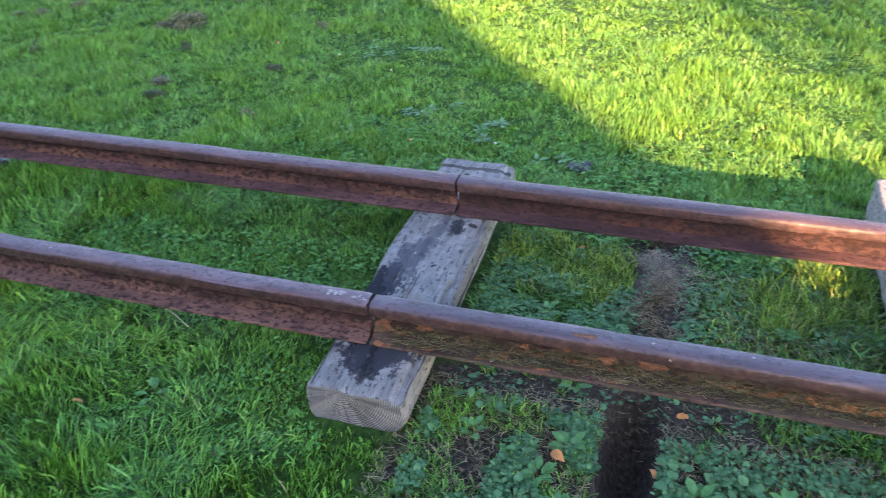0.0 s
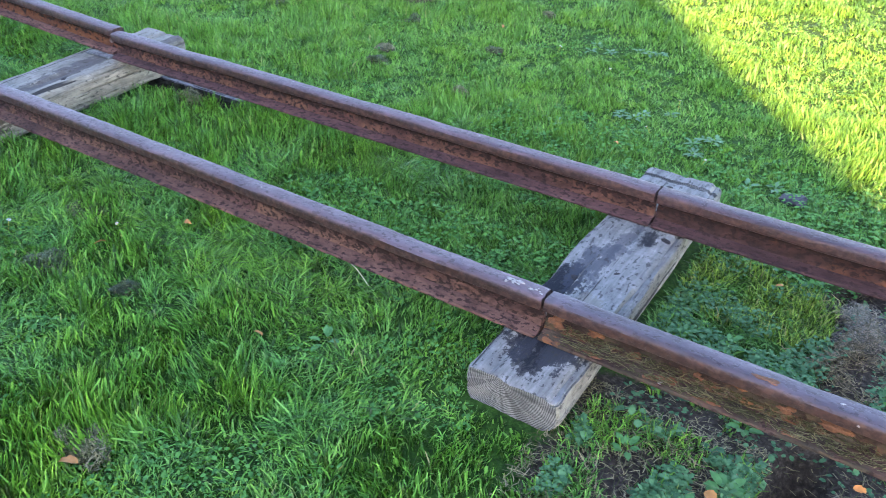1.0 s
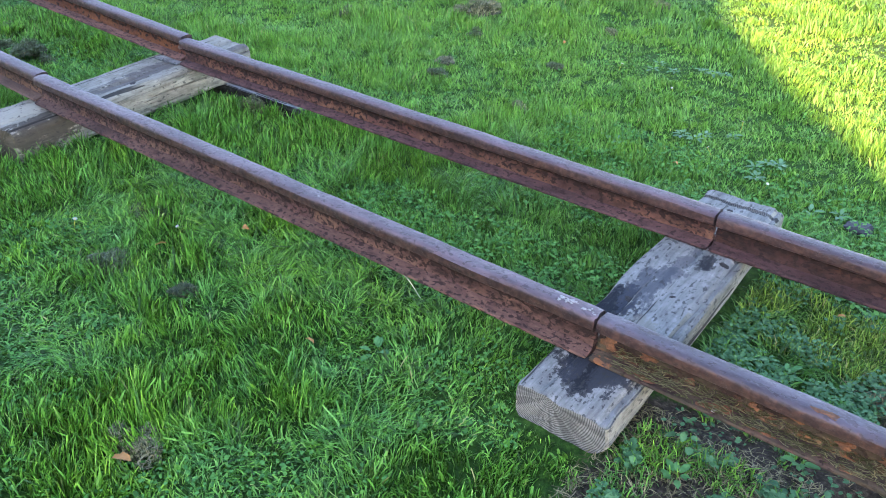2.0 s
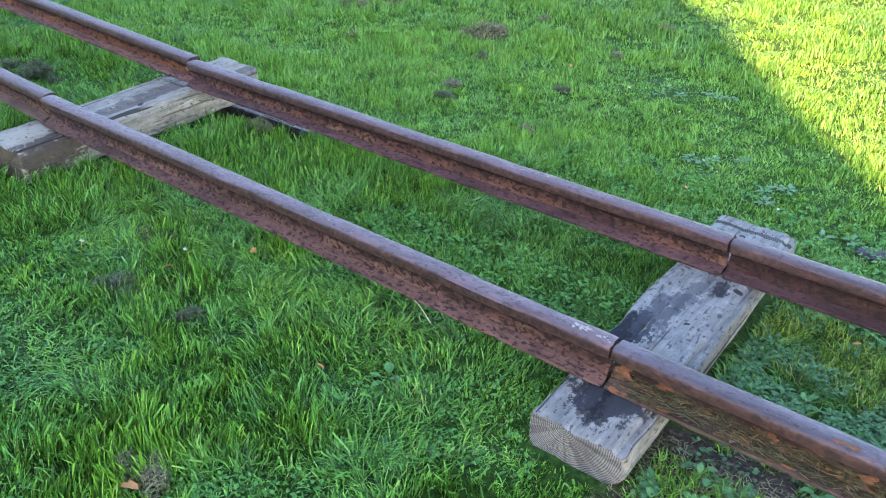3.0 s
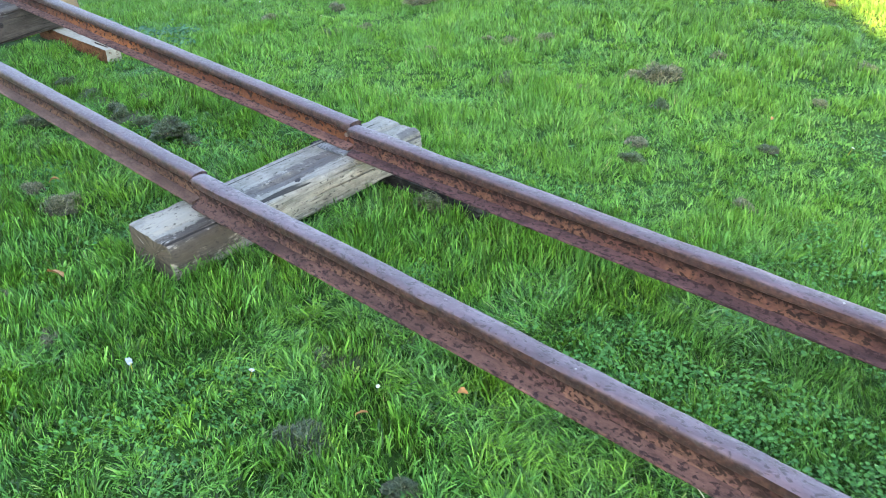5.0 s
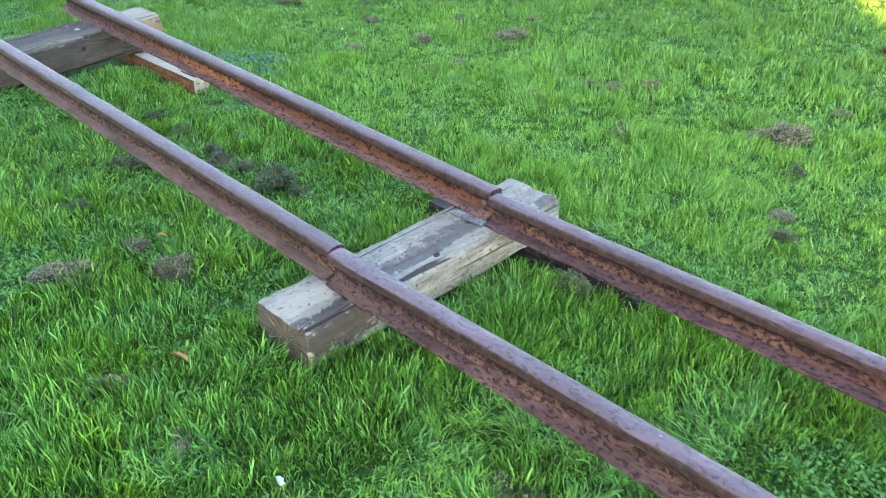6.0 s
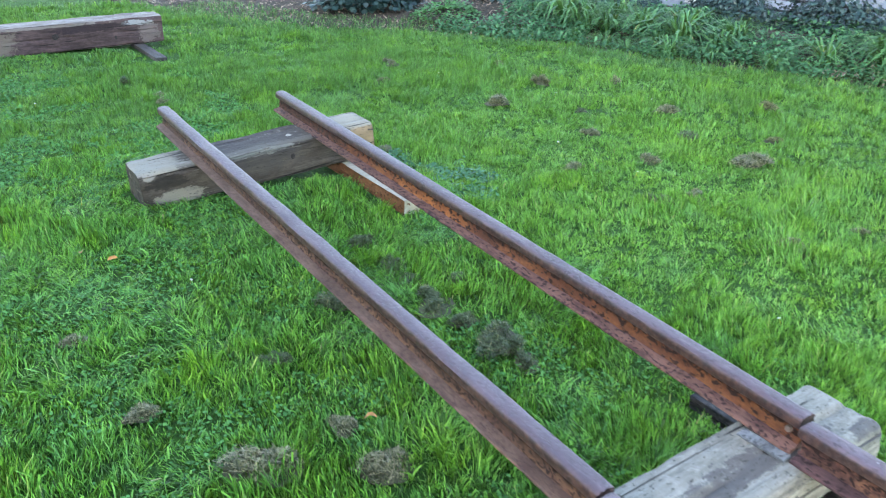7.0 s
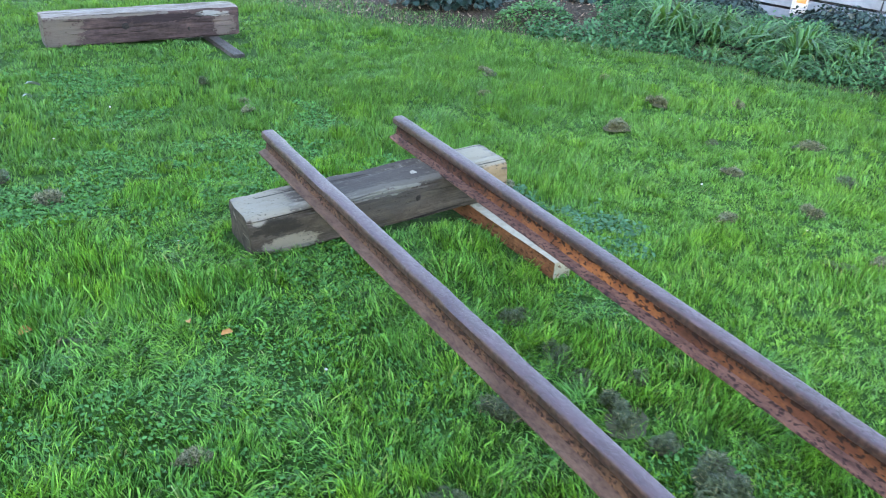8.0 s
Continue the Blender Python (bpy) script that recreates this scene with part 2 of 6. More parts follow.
def rail_web_material(name, shift, dark, light, rust, spread, fade=0.0, moss=0.0, reach=0.0):
    """Web: scale running down from the head in dark streaks, loose rust low down."""
    m = Mat(name)
    o = m.coords("Object", shift=shift)
    run = m.coords("Object", (0.62, 1, 0.9), shift)
    sep = m.node("ShaderNodeSeparateXYZ")
    m.put(sep.inputs[0], m.node("ShaderNodeTexCoord").outputs["Object"])
    streak = m.noise(run, 42, 5.0, 0.62, 0.5)
    low = m.math("ADD", m.math("MULTIPLY", sep.outputs["Z"], -14.0), 1.02 + reach)
    mask = m.ramp(m.math("ADD", low, m.math("MULTIPLY", m.math("SUBTRACT", streak, 0.5), 2.6)), (0.28, 0.0), (0.62, 1.0))
    patchy = m.ramp(m.noise(m.coords("Object", (0.3, 1, 1), shift), 7, 3.0, 0.6), (0.62 - 0.3 * spread, 0.0), (0.80 - 0.3 * spread, 1.0))
    if fade:  # the rust is thickest in the middle of the span
        patchy = m.math("MULTIPLY", patchy, m.ramp(m.math("MULTIPLY", sep.outputs["X"], 1 / fade), (0.25, 0.08), (0.85, 1.0), (1.30, 0.95), (1.75, 0.45)))
    loose = m.ramp(m.noise(o, 70, 5.0, 0.6), (0.3, tuple(c * 0.55 for c in rust)), (0.7, rust))
    loose = m.mix(m.ramp(m.noise(m.coords("Object", (0.5, 1, 0.8), shift), 17, 5.0, 0.65), (0.46, 0.0), (0.60, 0.85)), loose, tuple(c * k for c, k in zip(rust, (0.46, 0.42, 0.62))))
    scale = m.ramp(m.noise(run, 34, 6.0, 0.68), (0.38, dark), (0.62, light))
    col = m.mix(m.math("MULTIPLY", mask, patchy), scale, loose)
    drip = m.math("MULTIPLY", m.ramp(sep.outputs["Z"], (0.040, 0.0), (0.072, 1.0)), 0.12)  # thicker scale under the head
    specks = m.ramp(m.math("ADD", m.noise(run, 92 - 80 * reach, 3.0, 0.6, 0.4), drip), (0.525 + 0.04 * reach, 0.0), (0.57 + 0.04 * reach, 0.92))
    col = m.mix(specks, col, (0.016, 0.008, 0.008))
    if moss:
        col = m.mix(m.ramp(m.noise(o, 26, 5.0, 0.65), (0.60 - moss, 0.0), (0.70 - moss, 0.6)), col, (0.055, 0.050, 0.030))
    m.set(Base_Color=col, Roughness=0.85, Specular_IOR_Level=0.25)
    m.bump(m.math("ADD", m.noise(o, 55, 5.0, 0.65), m.math("MULTIPLY", specks, 0.6)), 0.9, 0.005)
    return m.m


def rail_foot_material(name, shift, dark, light, pitted=0.9, moss=0.0):
    """Foot: dull pink-brown scale, freckled with dark pits."""
    m = Mat(name)
    o, long = m.coords("Object", shift=shift), m.coords("Object", (0.4, 1, 1), shift)
    col = m.ramp(m.noise(long, 32, 6.0, 0.7), (0.38, dark), (0.62, light))
    col = m.mix(m.ramp(m.noise(long, 8, 4.0, 0.6), (0.5, 0.0), (0.7, 0.6)), col, tuple(c * 0.5 for c in dark))
    specks = m.ramp(m.noise(m.coords("Object", (0.65, 1, 1), shift), 86, 3.0, 0.6), (0.54, 0.0), (0.585, pitted))
    col = m.mix(specks, col, (0.022, 0.010, 0.010))
    if moss:
        col = m.mix(m.ramp(m.noise(o, 24, 5.0, 0.65), (0.60 - moss, 0.0), (0.70 - moss, 0.6)), col, (0.050, 0.045, 0.028))
        col = m.mix(m.ramp(m.noise(m.coords("Object", (0.8, 1, 1), (3, 3, 3)), 13, 4.0, 0.6), (0.62, 0.0), (0.65, 0.8)), col, (0.22, 0.095, 0.040))
    m.set(Base_Color=col, Roughness=0.8, Specular_IOR_Level=0.3)
    m.bump(m.math("ADD", m.noise(o, 45, 5.0, 0.65), m.math("MULTIPLY", specks, -0.6)), 0.8, 0.005)
    return m.m


def timber_material(name, pale, mid, tar, tar_amount, seed, side=None, ends=None, ring_depth=1.0, marks=(), pits=0.555, pith=(-0.05, 0.055), rings_per_m=170, ragged_by=1.0):
    """Weathered timber: greyed top, sawn sides, sawn ends; marks: stains and other patches of their own, each
    (face, across, along, half width, half length, colour, strength)."""
    m = Mat(name)
    sh = (seed * 1.7, seed * 0.9, seed * 0.4)
    pale, mid = tuple(c * 0.80 for c in pale), tuple(c * 0.78 for c in mid)
    dull = tuple(c * 0.5 for c in mid)
    grain = m.noise(m.coords("Object", (1, 0.055, 1), sh), 120, 5.0, 0.62, 0.4)
    wide = m.noise(m.coords("Object", (1, 0.16, 1), sh), 22, 5.0, 0.65, 0.6)
    blot = m.noise(m.coords("Object", (1, 0.55, 1), sh), 8, 6.0, 0.68)
    lich = m.noise(m.coords("Object", (1, 0.75, 1), (sh[2], sh[0], sh[1])), 34, 6.0, 0.72)
    field = m.math("ADD", m.math("MULTIPLY", wide, 0.45), m.math("ADD", m.math("MULTIPLY", blot, 0.30), m.math("MULTIPLY", lich, 0.25)))
    col = m.ramp(field, (0.38, dull), (0.49, mid), (0.66, pale))
    col = m.mix(m.ramp(grain, (0.36, 0.45), (0.52, 0.0)), col, dull)
    col = m.mix(m.ramp(lich, (0.56, 0.0), (0.70, 0.45)), col, tuple(min(0.7, c * 1.1) for c in pale))
    pos, tn = m.node("ShaderNodeSeparateXYZ"), m.node("ShaderNodeSeparateXYZ")
    m.put(pos.inputs[0], m.node("ShaderNodeTexCoord").outputs["Object"])
    m.put(tn.inputs[0], m.node("ShaderNodeTexCoord").outputs["Normal"])
    stain = m.noise(m.coords("Object", (1.6, 0.8, 1), (sh[1], sh[2], sh[0])), 5.0, 6.0, 0.72)
    stained = m.ramp(m.math("ADD", stain, m.math("MULTIPLY", m.math("SUBTRACT", lich, 0.5), 1.1)), (0.62 - tar_amount, 0.0), (0.90 - tar_amount, 0.92))
    col = m.mix(stained, col, tar)
    flank = m.ramp(m.math("ABSOLUTE", tn.outputs["X"], 0.0), (0.60, 0.0), (0.72, 1.0))
    top = m.ramp(tn.outputs["Z"], (0.55, 0.0), (0.70, 1.0))
    if side is not None:  # sawn sides, browner than the bleached top
        tone = m.ramp(field, (0.38, tuple(c * 0.45 for c in side)), (0.48, side), (0.60, tuple(min(0.6, c * 1.75) for c in side)))
        tone = m.mix(m.ramp(grain, (0.36, 0.5), (0.52, 0.0)), tone, tuple(c * 0.4 for c in side))
        col = m.mix(flank, col, tone)
    ragged = m.math("ADD", m.math("MULTIPLY", m.math("SUBTRACT", lich, 0.5), 4.0 * ragged_by), m.math("MULTIPLY", m.math("SUBTRACT", wide, 0.5), 3.5 * ragged_by))
    for face, u, y, ru, ry, tint, amount in marks:
        du = m.math("MULTIPLY", m.math("SUBTRACT", pos.outputs["X" if face == "top" else "Z"], u), 1 / ru)
        dy = m.math("MULTIPLY", m.math("SUBTRACT", pos.outputs["Y"], y), 1 / ry)
        d2 = m.math("ADD", m.math("MULTIPLY", du, du), m.math("MULTIPLY", dy, dy))
        spot = m.math("MULTIPLY", m.ramp(m.math("ADD", d2, ragged), (0.4, 1.0), (1.0, 0.65), (2.0, 0.0)), top if face == "top" else flank)
        col = m.mix(m.math("MULTIPLY", spot, amount), col, tint)
    pit = m.noise(m.coords("Object", (1, 0.5, 1), sh), 90, 3.0, 0.6)
    col = m.mix(m.ramp(pit, (pits, 0.0), (pits + 0.055, 0.75)), col, tuple(c * 0.2 for c in mid))
    crack = m.noise(m.coords("Object", (1, 0.035, 1), sh), 34, 2.0, 0.5, 0.6)
    cracks = m.ramp(crack, (0.325, 1.0), (0.350, 0.0))
    col = m.mix(m.math("MULTIPLY", cracks, 0.85), col, (0.014, 0.012, 0.010))
    # growth rings on the sawn ends
    sep = m.node("ShaderNodeSeparateXYZ")
    m.put(sep.inputs[0], m.coords("Object", (1, 1, 1), (-pith[0], 0, -pith[1])))
    r = m.math("SQRT", m.math("ADD", m.math("POWER", m.math("ABSOLUTE", sep.outputs["X"], 0.0), 2.0), m.math("POWER", m.math("ABSOLUTE", sep.outputs["Z"], 0.0), 2.0)))
    warp = m.math("ADD", r, m.math("MULTIPLY", m.noise(m.coords("Object"), 14, 2.0), 0.016))
    rings = m.math("SINE", m.math("MULTIPLY", warp, rings_per_m * 2 * math.pi))
    light = tuple(c * 0.72 for c in (ends or pale))
    deep = tuple(c * (1 - 0.55 * ring_depth) for c in light)
    ringc = m.ramp(m.math("ADD", m.math("MULTIPLY", rings, 0.5), 0.5), (0.10, deep), (0.7, light))
    ringc = m.mix(m.ramp(m.noise(m.coords("Object", (1, 1, 1), sh), 18, 6.0, 0.7), (0.46, 0.0), (0.66, 0.75)), ringc, tuple(c * 0.40 for c in light))
    turn = m.node("ShaderNodeCombineXYZ")
    m.put(turn.inputs[0], m.math("ARCTAN2", sep.outputs["X"], sep.outputs["Z"]))
    sector = m.ramp(m.noise(turn.outputs[0], 2.6, 1.0, 0.4), (0.42, 0.62), (0.5, 1.0), (0.58, 0.78))  # saw marks in fans about the pith
    ringc = m.mix(1.0, ringc, sector, "MULTIPLY")
    on_end = m.ramp(m.math("ABSOLUTE", tn.outputs["Y"], 0.0), (0.62, 0.0), (0.75, 1.0))
    col = m.mix(on_end, col, ringc)
    m.set(Base_Color=col, Roughness=0.88, Specular_IOR_Level=0.25)
    h = m.math("ADD", m.math("MULTIPLY", m.math("ADD", grain, m.math("MULTIPLY", lich, 0.7)), m.math("SUBTRACT", 1.0, on_end)), m.math("MULTIPLY", cracks, -0.9))
    h = m.math("ADD", h, m.math("MULTIPLY", m.math("MULTIPLY", rings, on_end), 0.08 * ring_depth))
    m.bump(h, 0.75, 0.005)
    return m.m


def soil_material():
    """The ground: dark loam and thatch under the lawn, bare earth and leaf litter where the grass is gone."""
    m = Mat("soil_and_thatch")
    p = m.coords("Position")
    fine = m.noise(p, 70, 6.0, 0.7)
    lawn = m.ramp(m.noise(p, 45, 5.0, 0.7), (0.32, (0.010, 0.026, 0.004)), (0.5, (0.026, 0.075, 0.009)), (0.7, (0.060, 0.15, 0.020)))
    lawn = m.mix(m.ramp(m.noise(p, 1.3, 3.0), (0.35, 0.0), (0.65, 0.5)), lawn, (0.03, 0.075, 0.008))
    earth = m.ramp(fine, (0.3, (0.014, 0.011, 0.008)), (0.52, (0.056, 0.045, 0.033)), (0.72, (0.14, 0.115, 0.085)))
    at = m.node("ShaderNodeAttribute", attribute_name="bare")
    bare = m.ramp(m.math("ADD", at.outputs["Fac"], m.math("MULTIPLY", m.math("SUBTRACT", fine, 0.5), 0.6)), (0.42, 0.0), (0.6, 1.0))
    m.set(Base_Color=m.mix(bare, lawn, earth), Roughness=0.95, Specular_IOR_Level=0.2)
    m.bump(m.math("ADD", fine, m.noise(p, 22, 4.0)), 0.9, 0.02)
    return m.m


def plain_material(name, a, b, scale=8, rough=0.7, bump=0.2, metal=0.0):
    m = Mat(name)
    o = m.coords("Object")
    n = m.noise(o, scale, 5.0, 0.65)
    m.set(Base_Color=m.ramp(n, (0.3, a), (0.7, b)), Roughness=rough, Metallic=metal)
    m.bump(m.noise(o, scale * 6, 4.0), bump, 0.004)
    return m.m


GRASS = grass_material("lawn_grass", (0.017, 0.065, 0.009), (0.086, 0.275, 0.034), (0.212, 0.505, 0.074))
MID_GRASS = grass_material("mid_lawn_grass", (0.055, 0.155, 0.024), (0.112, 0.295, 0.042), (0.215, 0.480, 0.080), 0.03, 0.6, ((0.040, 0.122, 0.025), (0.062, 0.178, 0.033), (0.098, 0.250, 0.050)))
YELLOW_GRASS = grass_material("yellowed_grass", (0.030, 0.075, 0.010), (0.120, 0.245, 0.030), (0.30, 0.48, 0.075), 0.10, 0)
STRAP = grass_material("strap_leaf_grass", (0.026, 0.080, 0.028), (0.060, 0.165, 0.054), (0.105, 0.255, 0.080), 0.04, 0)
CLOVER = leaf_material("clover_leaf", (0.030, 0.12, 0.022), (0.100, 0.27, 0.052), 0.75)
BURROW_LEAF = leaf_material("burrow_weed_leaf", (0.024, 0.085, 0.033), (0.095, 0.225, 0.090), 0.65)
CREEPER = leaf_material("creeping_leaf", (0.028, 0.11, 0.024), (0.090, 0.25, 0.055), 0.75)
BANK_LEAF = leaf_material("bank_leaf", (0.024, 0.090, 0.034), (0.078, 0.205, 0.085), 0.6)
PALE_WEED = leaf_material("pale_weed_leaf", (0.050, 0.130, 0.055), (0.120, 0.245, 0.110), 0.5)
WEED = leaf_material("broad_weed_leaf", (0.040, 0.135, 0.034), (0.095, 0.245, 0.075), 0.55)
IVY = leaf_material("ivy_leaf", (0.008, 0.024, 0.022), (0.026, 0.056, 0.050), 0.35, 0.05)
DEAD = leaf_material("dead_leaf", (0.20, 0.078, 0.020), (0.46, 0.22, 0.070), 0.6, 0.15)
LITTER = leaf_material("leaf_litter", (0.07, 0.045, 0.035), (0.30, 0.22, 0.16), 0.8, 0.05)
PETAL = plain_material("white_petal", (0.40, 0.40, 0.39), (0.52, 0.52, 0.50))
THATCH = grass_material("dry_thatch", (0.018, 0.029, 0.014), (0.058, 0.082, 0.040), (0.135, 0.165, 0.085), 0.05, 0)
SOIL = soil_material()

# ---- ground ----
SLEEPERS = [  # x0, x1, y0, y1, base and top heights at the near and far ends
    (-0.612, -0.352, 1.64, 2.85, 0.036, 0.150, 0.084, 0.205),
    (-3.205, -2.945, 1.64, 2.86, 0.000, 0.153, 0.060, 0.205),
    (-6.229, -5.970, 1.585, 2.88, 0.050, 0.242, 0.150, 0.346),
    (-10.47, -10.22, 1.40, 2.98, 0.005, 0.255, 0.050, 0.300),
    (0.820, 1.080, 1.66, 3.02, -0.010, 0.150, 0.050, 0.212),
]
PLANKS = [(-3.50, -2.43, 2.68, 2.77), (-6.20, -5.325, 2.70, 2.775), (-10.4, -9.55, 2.70, 2.80)]


def taken(x, y):
    """Where sleepers and planks lie, so that nothing grows through them."""
    t = np.zeros(np.shape(x), bool)
    for x0, x1, y0, y1, *_ in SLEEPERS:
        t |= (x > x0 - 0.005) & (x < x1 + 0.005) & (y > y0 - 0.03) & (y < y1 + 0.005)
    for x0, x1, y0, y1 in PLANKS:
        t |= (x > x0) & (x < x1) & (y > y0 - 0.05) & (y < y1)
    return t


def bare_at(x, y):
    """How bare the earth is, 0 to 1."""
    b = 1.3 * bump_at(x, y, 0.17, 1.76, 0.10, 0.25) + 1.2 * bump_at(x, y, 0.17, 2.72, 0.12, 0.12)
    b += 0.9 * bump_at(x, y, 0.19, 2.44, 0.07, 0.26) + 0.95 * bump_at(x, y, -0.25, 1.86, 0.20, 0.10)
    b += 0.55 * bump_at(x, y, 0.25, 1.95, 0.6, 0.13) + 0.45 * bump_at(x, y, 0.35, 2.35, 0.4, 0.3)
    b += 0.5 * bump_at(x, y, -0.33, 1.55, 0.08, 0.12) + 0.62 * bump_at(x, y, 0.55, 1.66, 0.45, 0.16) + 0.5 * bump_at(x, y, -0.12, 1.66, 0.2, 0.14)
    b += 0.35 * bump_at(x, y, -0.13, 1.60, 0.24, 0.18) + 0.6 * bump_at(x, y, 0.62, 1.60, 0.55, 0.22)
    b += np.clip(beyond(x, y) / 0.35 + 0.4 * (vnoise(x, y, 0.4, 9) - 0.5), 0, 1)
    return np.clip(b, 0, 1)


def build_ground():
    far = np.geomspace(0.6, 400, 16)
    xs = np.concatenate([-15 - far[::-1], np.arange(-15, -1, 0.07), np.arange(-1, 1.6, 0.025), 1.6 + far])
    ys = np.concatenate([0.6 - far[::-1], np.arange(0.6, 3.2, 0.03), np.arange(3.2, 15, 0.08), 15 + far])
    gx, gy = np.meshgrid(xs, ys)
    x, y = gx.ravel(), gy.ravel()
    v = np.stack([x, y, ground_z(x, y)], 1)
    w, h = len(xs), len(ys)
    i = (np.arange(h - 1)[:, None] * w + np.arange(w - 1)[None]).ravel()
    loops = np.stack([i, i + 1, i + 1 + w, i + w], 1).ravel()
    me = mesh_from("ground", v, np.full(len(i), 4), loops, True)
    att = me.attributes.new("bare", "FLOAT", "POINT")
    att.data.foreach_set("value", bare_at(x, y).astype(np.float32))
    me.materials.append(SOIL)
    tagged(new("ground", me), "lawn ground with dark loam, bare patches and burrow holes", "ground", kind="structure")


build_ground()


# ---- lawn ----
def sow(rng, x0, x1, y0, y1, per_m2):
    n = int((x1 - x0) * (y1 - y0) * per_m2)
    x, y = rng.uniform(x0, x1, n), rng.uniform(y0, y1, n)
    b = bare_at(x, y)
    keep = (beyond(x, y) < 0.1) & (rng.rand(n) > 1.25 * b) & ~taken(x, y)
    return x[keep], y[keep]


def lawn_patch(rng, x0, x1, y0, y1, tufts, per_tuft, width, spread, cut=0.0):
    x, y = sow(rng, x0, x1, y0, y1, tufts)
    n = len(x) * per_tuft
    tuft_yaw = np.repeat(4 * np.pi * vnoise(x, y, 0.16, 23) + rng.normal(0, 0.35, len(x)), per_tuft)
    tall = np.repeat(0.75 + 0.5 * rng.rand(len(x)), per_tuft)
    a, r = rng.uniform(0, 2 * np.pi, n), spread * np.sqrt(rng.rand(n))
    x, y = np.repeat(x, per_tuft) + r * np.cos(a), np.repeat(y, per_tuft) + r * np.sin(a)
    keep = ~taken(x, y)
    x, y, a, tuft_yaw, tall = x[keep], y[keep], a[keep], tuft_yaw[keep], tall[keep]
    n = len(x)
    rich = np.clip(0.28 + 1.35 * vnoise(x, y, 0.34, 21) - 0.4 + 0.8 * (vnoise(x, y, 0.09, 22) - 0.5), 0.08, 1.2)
    h = (0.025 + 0.052 * rich) * tall * (0.5 + 0.75 * rng.rand(n))
    h *= 1 - 0.42 * np.maximum(bump_at(x, y, 0.25, 1.9, 0.75, 0.75), np.maximum(0.9 * bump_at(x, y, -0.6, 2.5, 1.0, 0.7), 1.2 * bump_at(x, y, -0.35, 1.5, 0.35, 0.28)))  # kept short round the burrow
    h *= 1 - 0.35 * bump_at(x, y, 0.9, 5.0, 2.0, 1.7)  # and on the sunlit patch, shaped so to soften the shading between blades
    h *= 1 - 0.50 * np.maximum(bump_at(x, y, -0.72, 3.60, 0.60, 0.30), bump_at(x, y, -1.38, 4.43, 0.35, 0.22))  # and round the broad-leaved weeds
    h *= 1 - 0.30 * bump_at(x, y, -7.6, 1.4, 1.6, 1.5)
    flat = vnoise(x, y, 0.22, 24)  # trodden, lying tufts beside upright ones
    lean = np.clip(0.08 + 0.50 * rng.rand(n) + (0.50 if cut else 0.25) * np.clip(2.4 * (flat - 0.50), 0, 1) + 0.2 * (1 - rich), 0.08, 1.35)
    yaw = np.where(rng.rand(n) < 0.58, tuft_yaw + rng.normal(0, 0.5, n), a + rng.normal(0, 0.8, n))
    w = width * (0.5 + 0.7 * rng.rand(n) + 0.9 * (rng.rand(n) < 0.12))
    p = np.stack([x, y, ground_z(x, y) - 0.004], 1)
    return blades(rng, p, h, w, yaw, lean, cut)


def build_lawn():
    rng = np.random.RandomState(11)
    near = [(-1.3, 1.25, 0.62, 3.1, 2300, 11, 0.0035, 0.019, 0.75), (-3.5, -1.3, 0.55, 3.1, 2300, 11, 0.0035, 0.019, 0.75), (-7.0, -3.5, 0.30, 3.1, 1850, 10, 0.0037, 0.021, 0.75)]
    mid = [(-3.4, 1.4, 3.1, 4.3, 1900, 9, 0.0040, 0.021), (-9.5, -3.4, 3.1, 5.0, 1350, 9, 0.0048, 0.024), (1.4, 2.0, 3.1, 4.3, 1050, 9, 0.0056, 0.026), (-3.4, 2.0, 4.3, 5.0, 1300, 9, 0.0050, 0.025)]
    far = [(-8.4, -7.0, 0.0, 3.1, 950, 9, 0.0060, 0.026), (-9.5, -8.4, 0.0, 3.1, 700, 9, 0.0070, 0.028), (-13.0, -9.5, 0.2, 5.0, 420, 9, 0.0088, 0.034), (-10.6, 2.6, 5.0, 7.2, 600, 9, 0.0074, 0.032), (-7.6, 2.6, 7.2, 9.6, 330, 9, 0.0100, 0.04)]
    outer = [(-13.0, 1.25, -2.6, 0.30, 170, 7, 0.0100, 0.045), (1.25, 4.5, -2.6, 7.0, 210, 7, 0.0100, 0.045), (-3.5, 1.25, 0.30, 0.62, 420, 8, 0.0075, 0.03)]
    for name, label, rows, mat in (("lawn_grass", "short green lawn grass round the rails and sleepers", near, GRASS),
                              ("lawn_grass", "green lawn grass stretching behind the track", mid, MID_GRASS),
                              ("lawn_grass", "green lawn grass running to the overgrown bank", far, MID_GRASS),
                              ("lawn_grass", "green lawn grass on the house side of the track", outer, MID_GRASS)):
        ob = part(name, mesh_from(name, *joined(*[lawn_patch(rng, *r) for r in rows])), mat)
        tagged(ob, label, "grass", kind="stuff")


build_lawn()


# ---- rails ----
RAIL_H, FOOT, HEAD = 0.114, 0.096, 0.066


def mirrored(half):
    return half + [(-y, z) for y, z in half[::-1] if y > 1e-6]


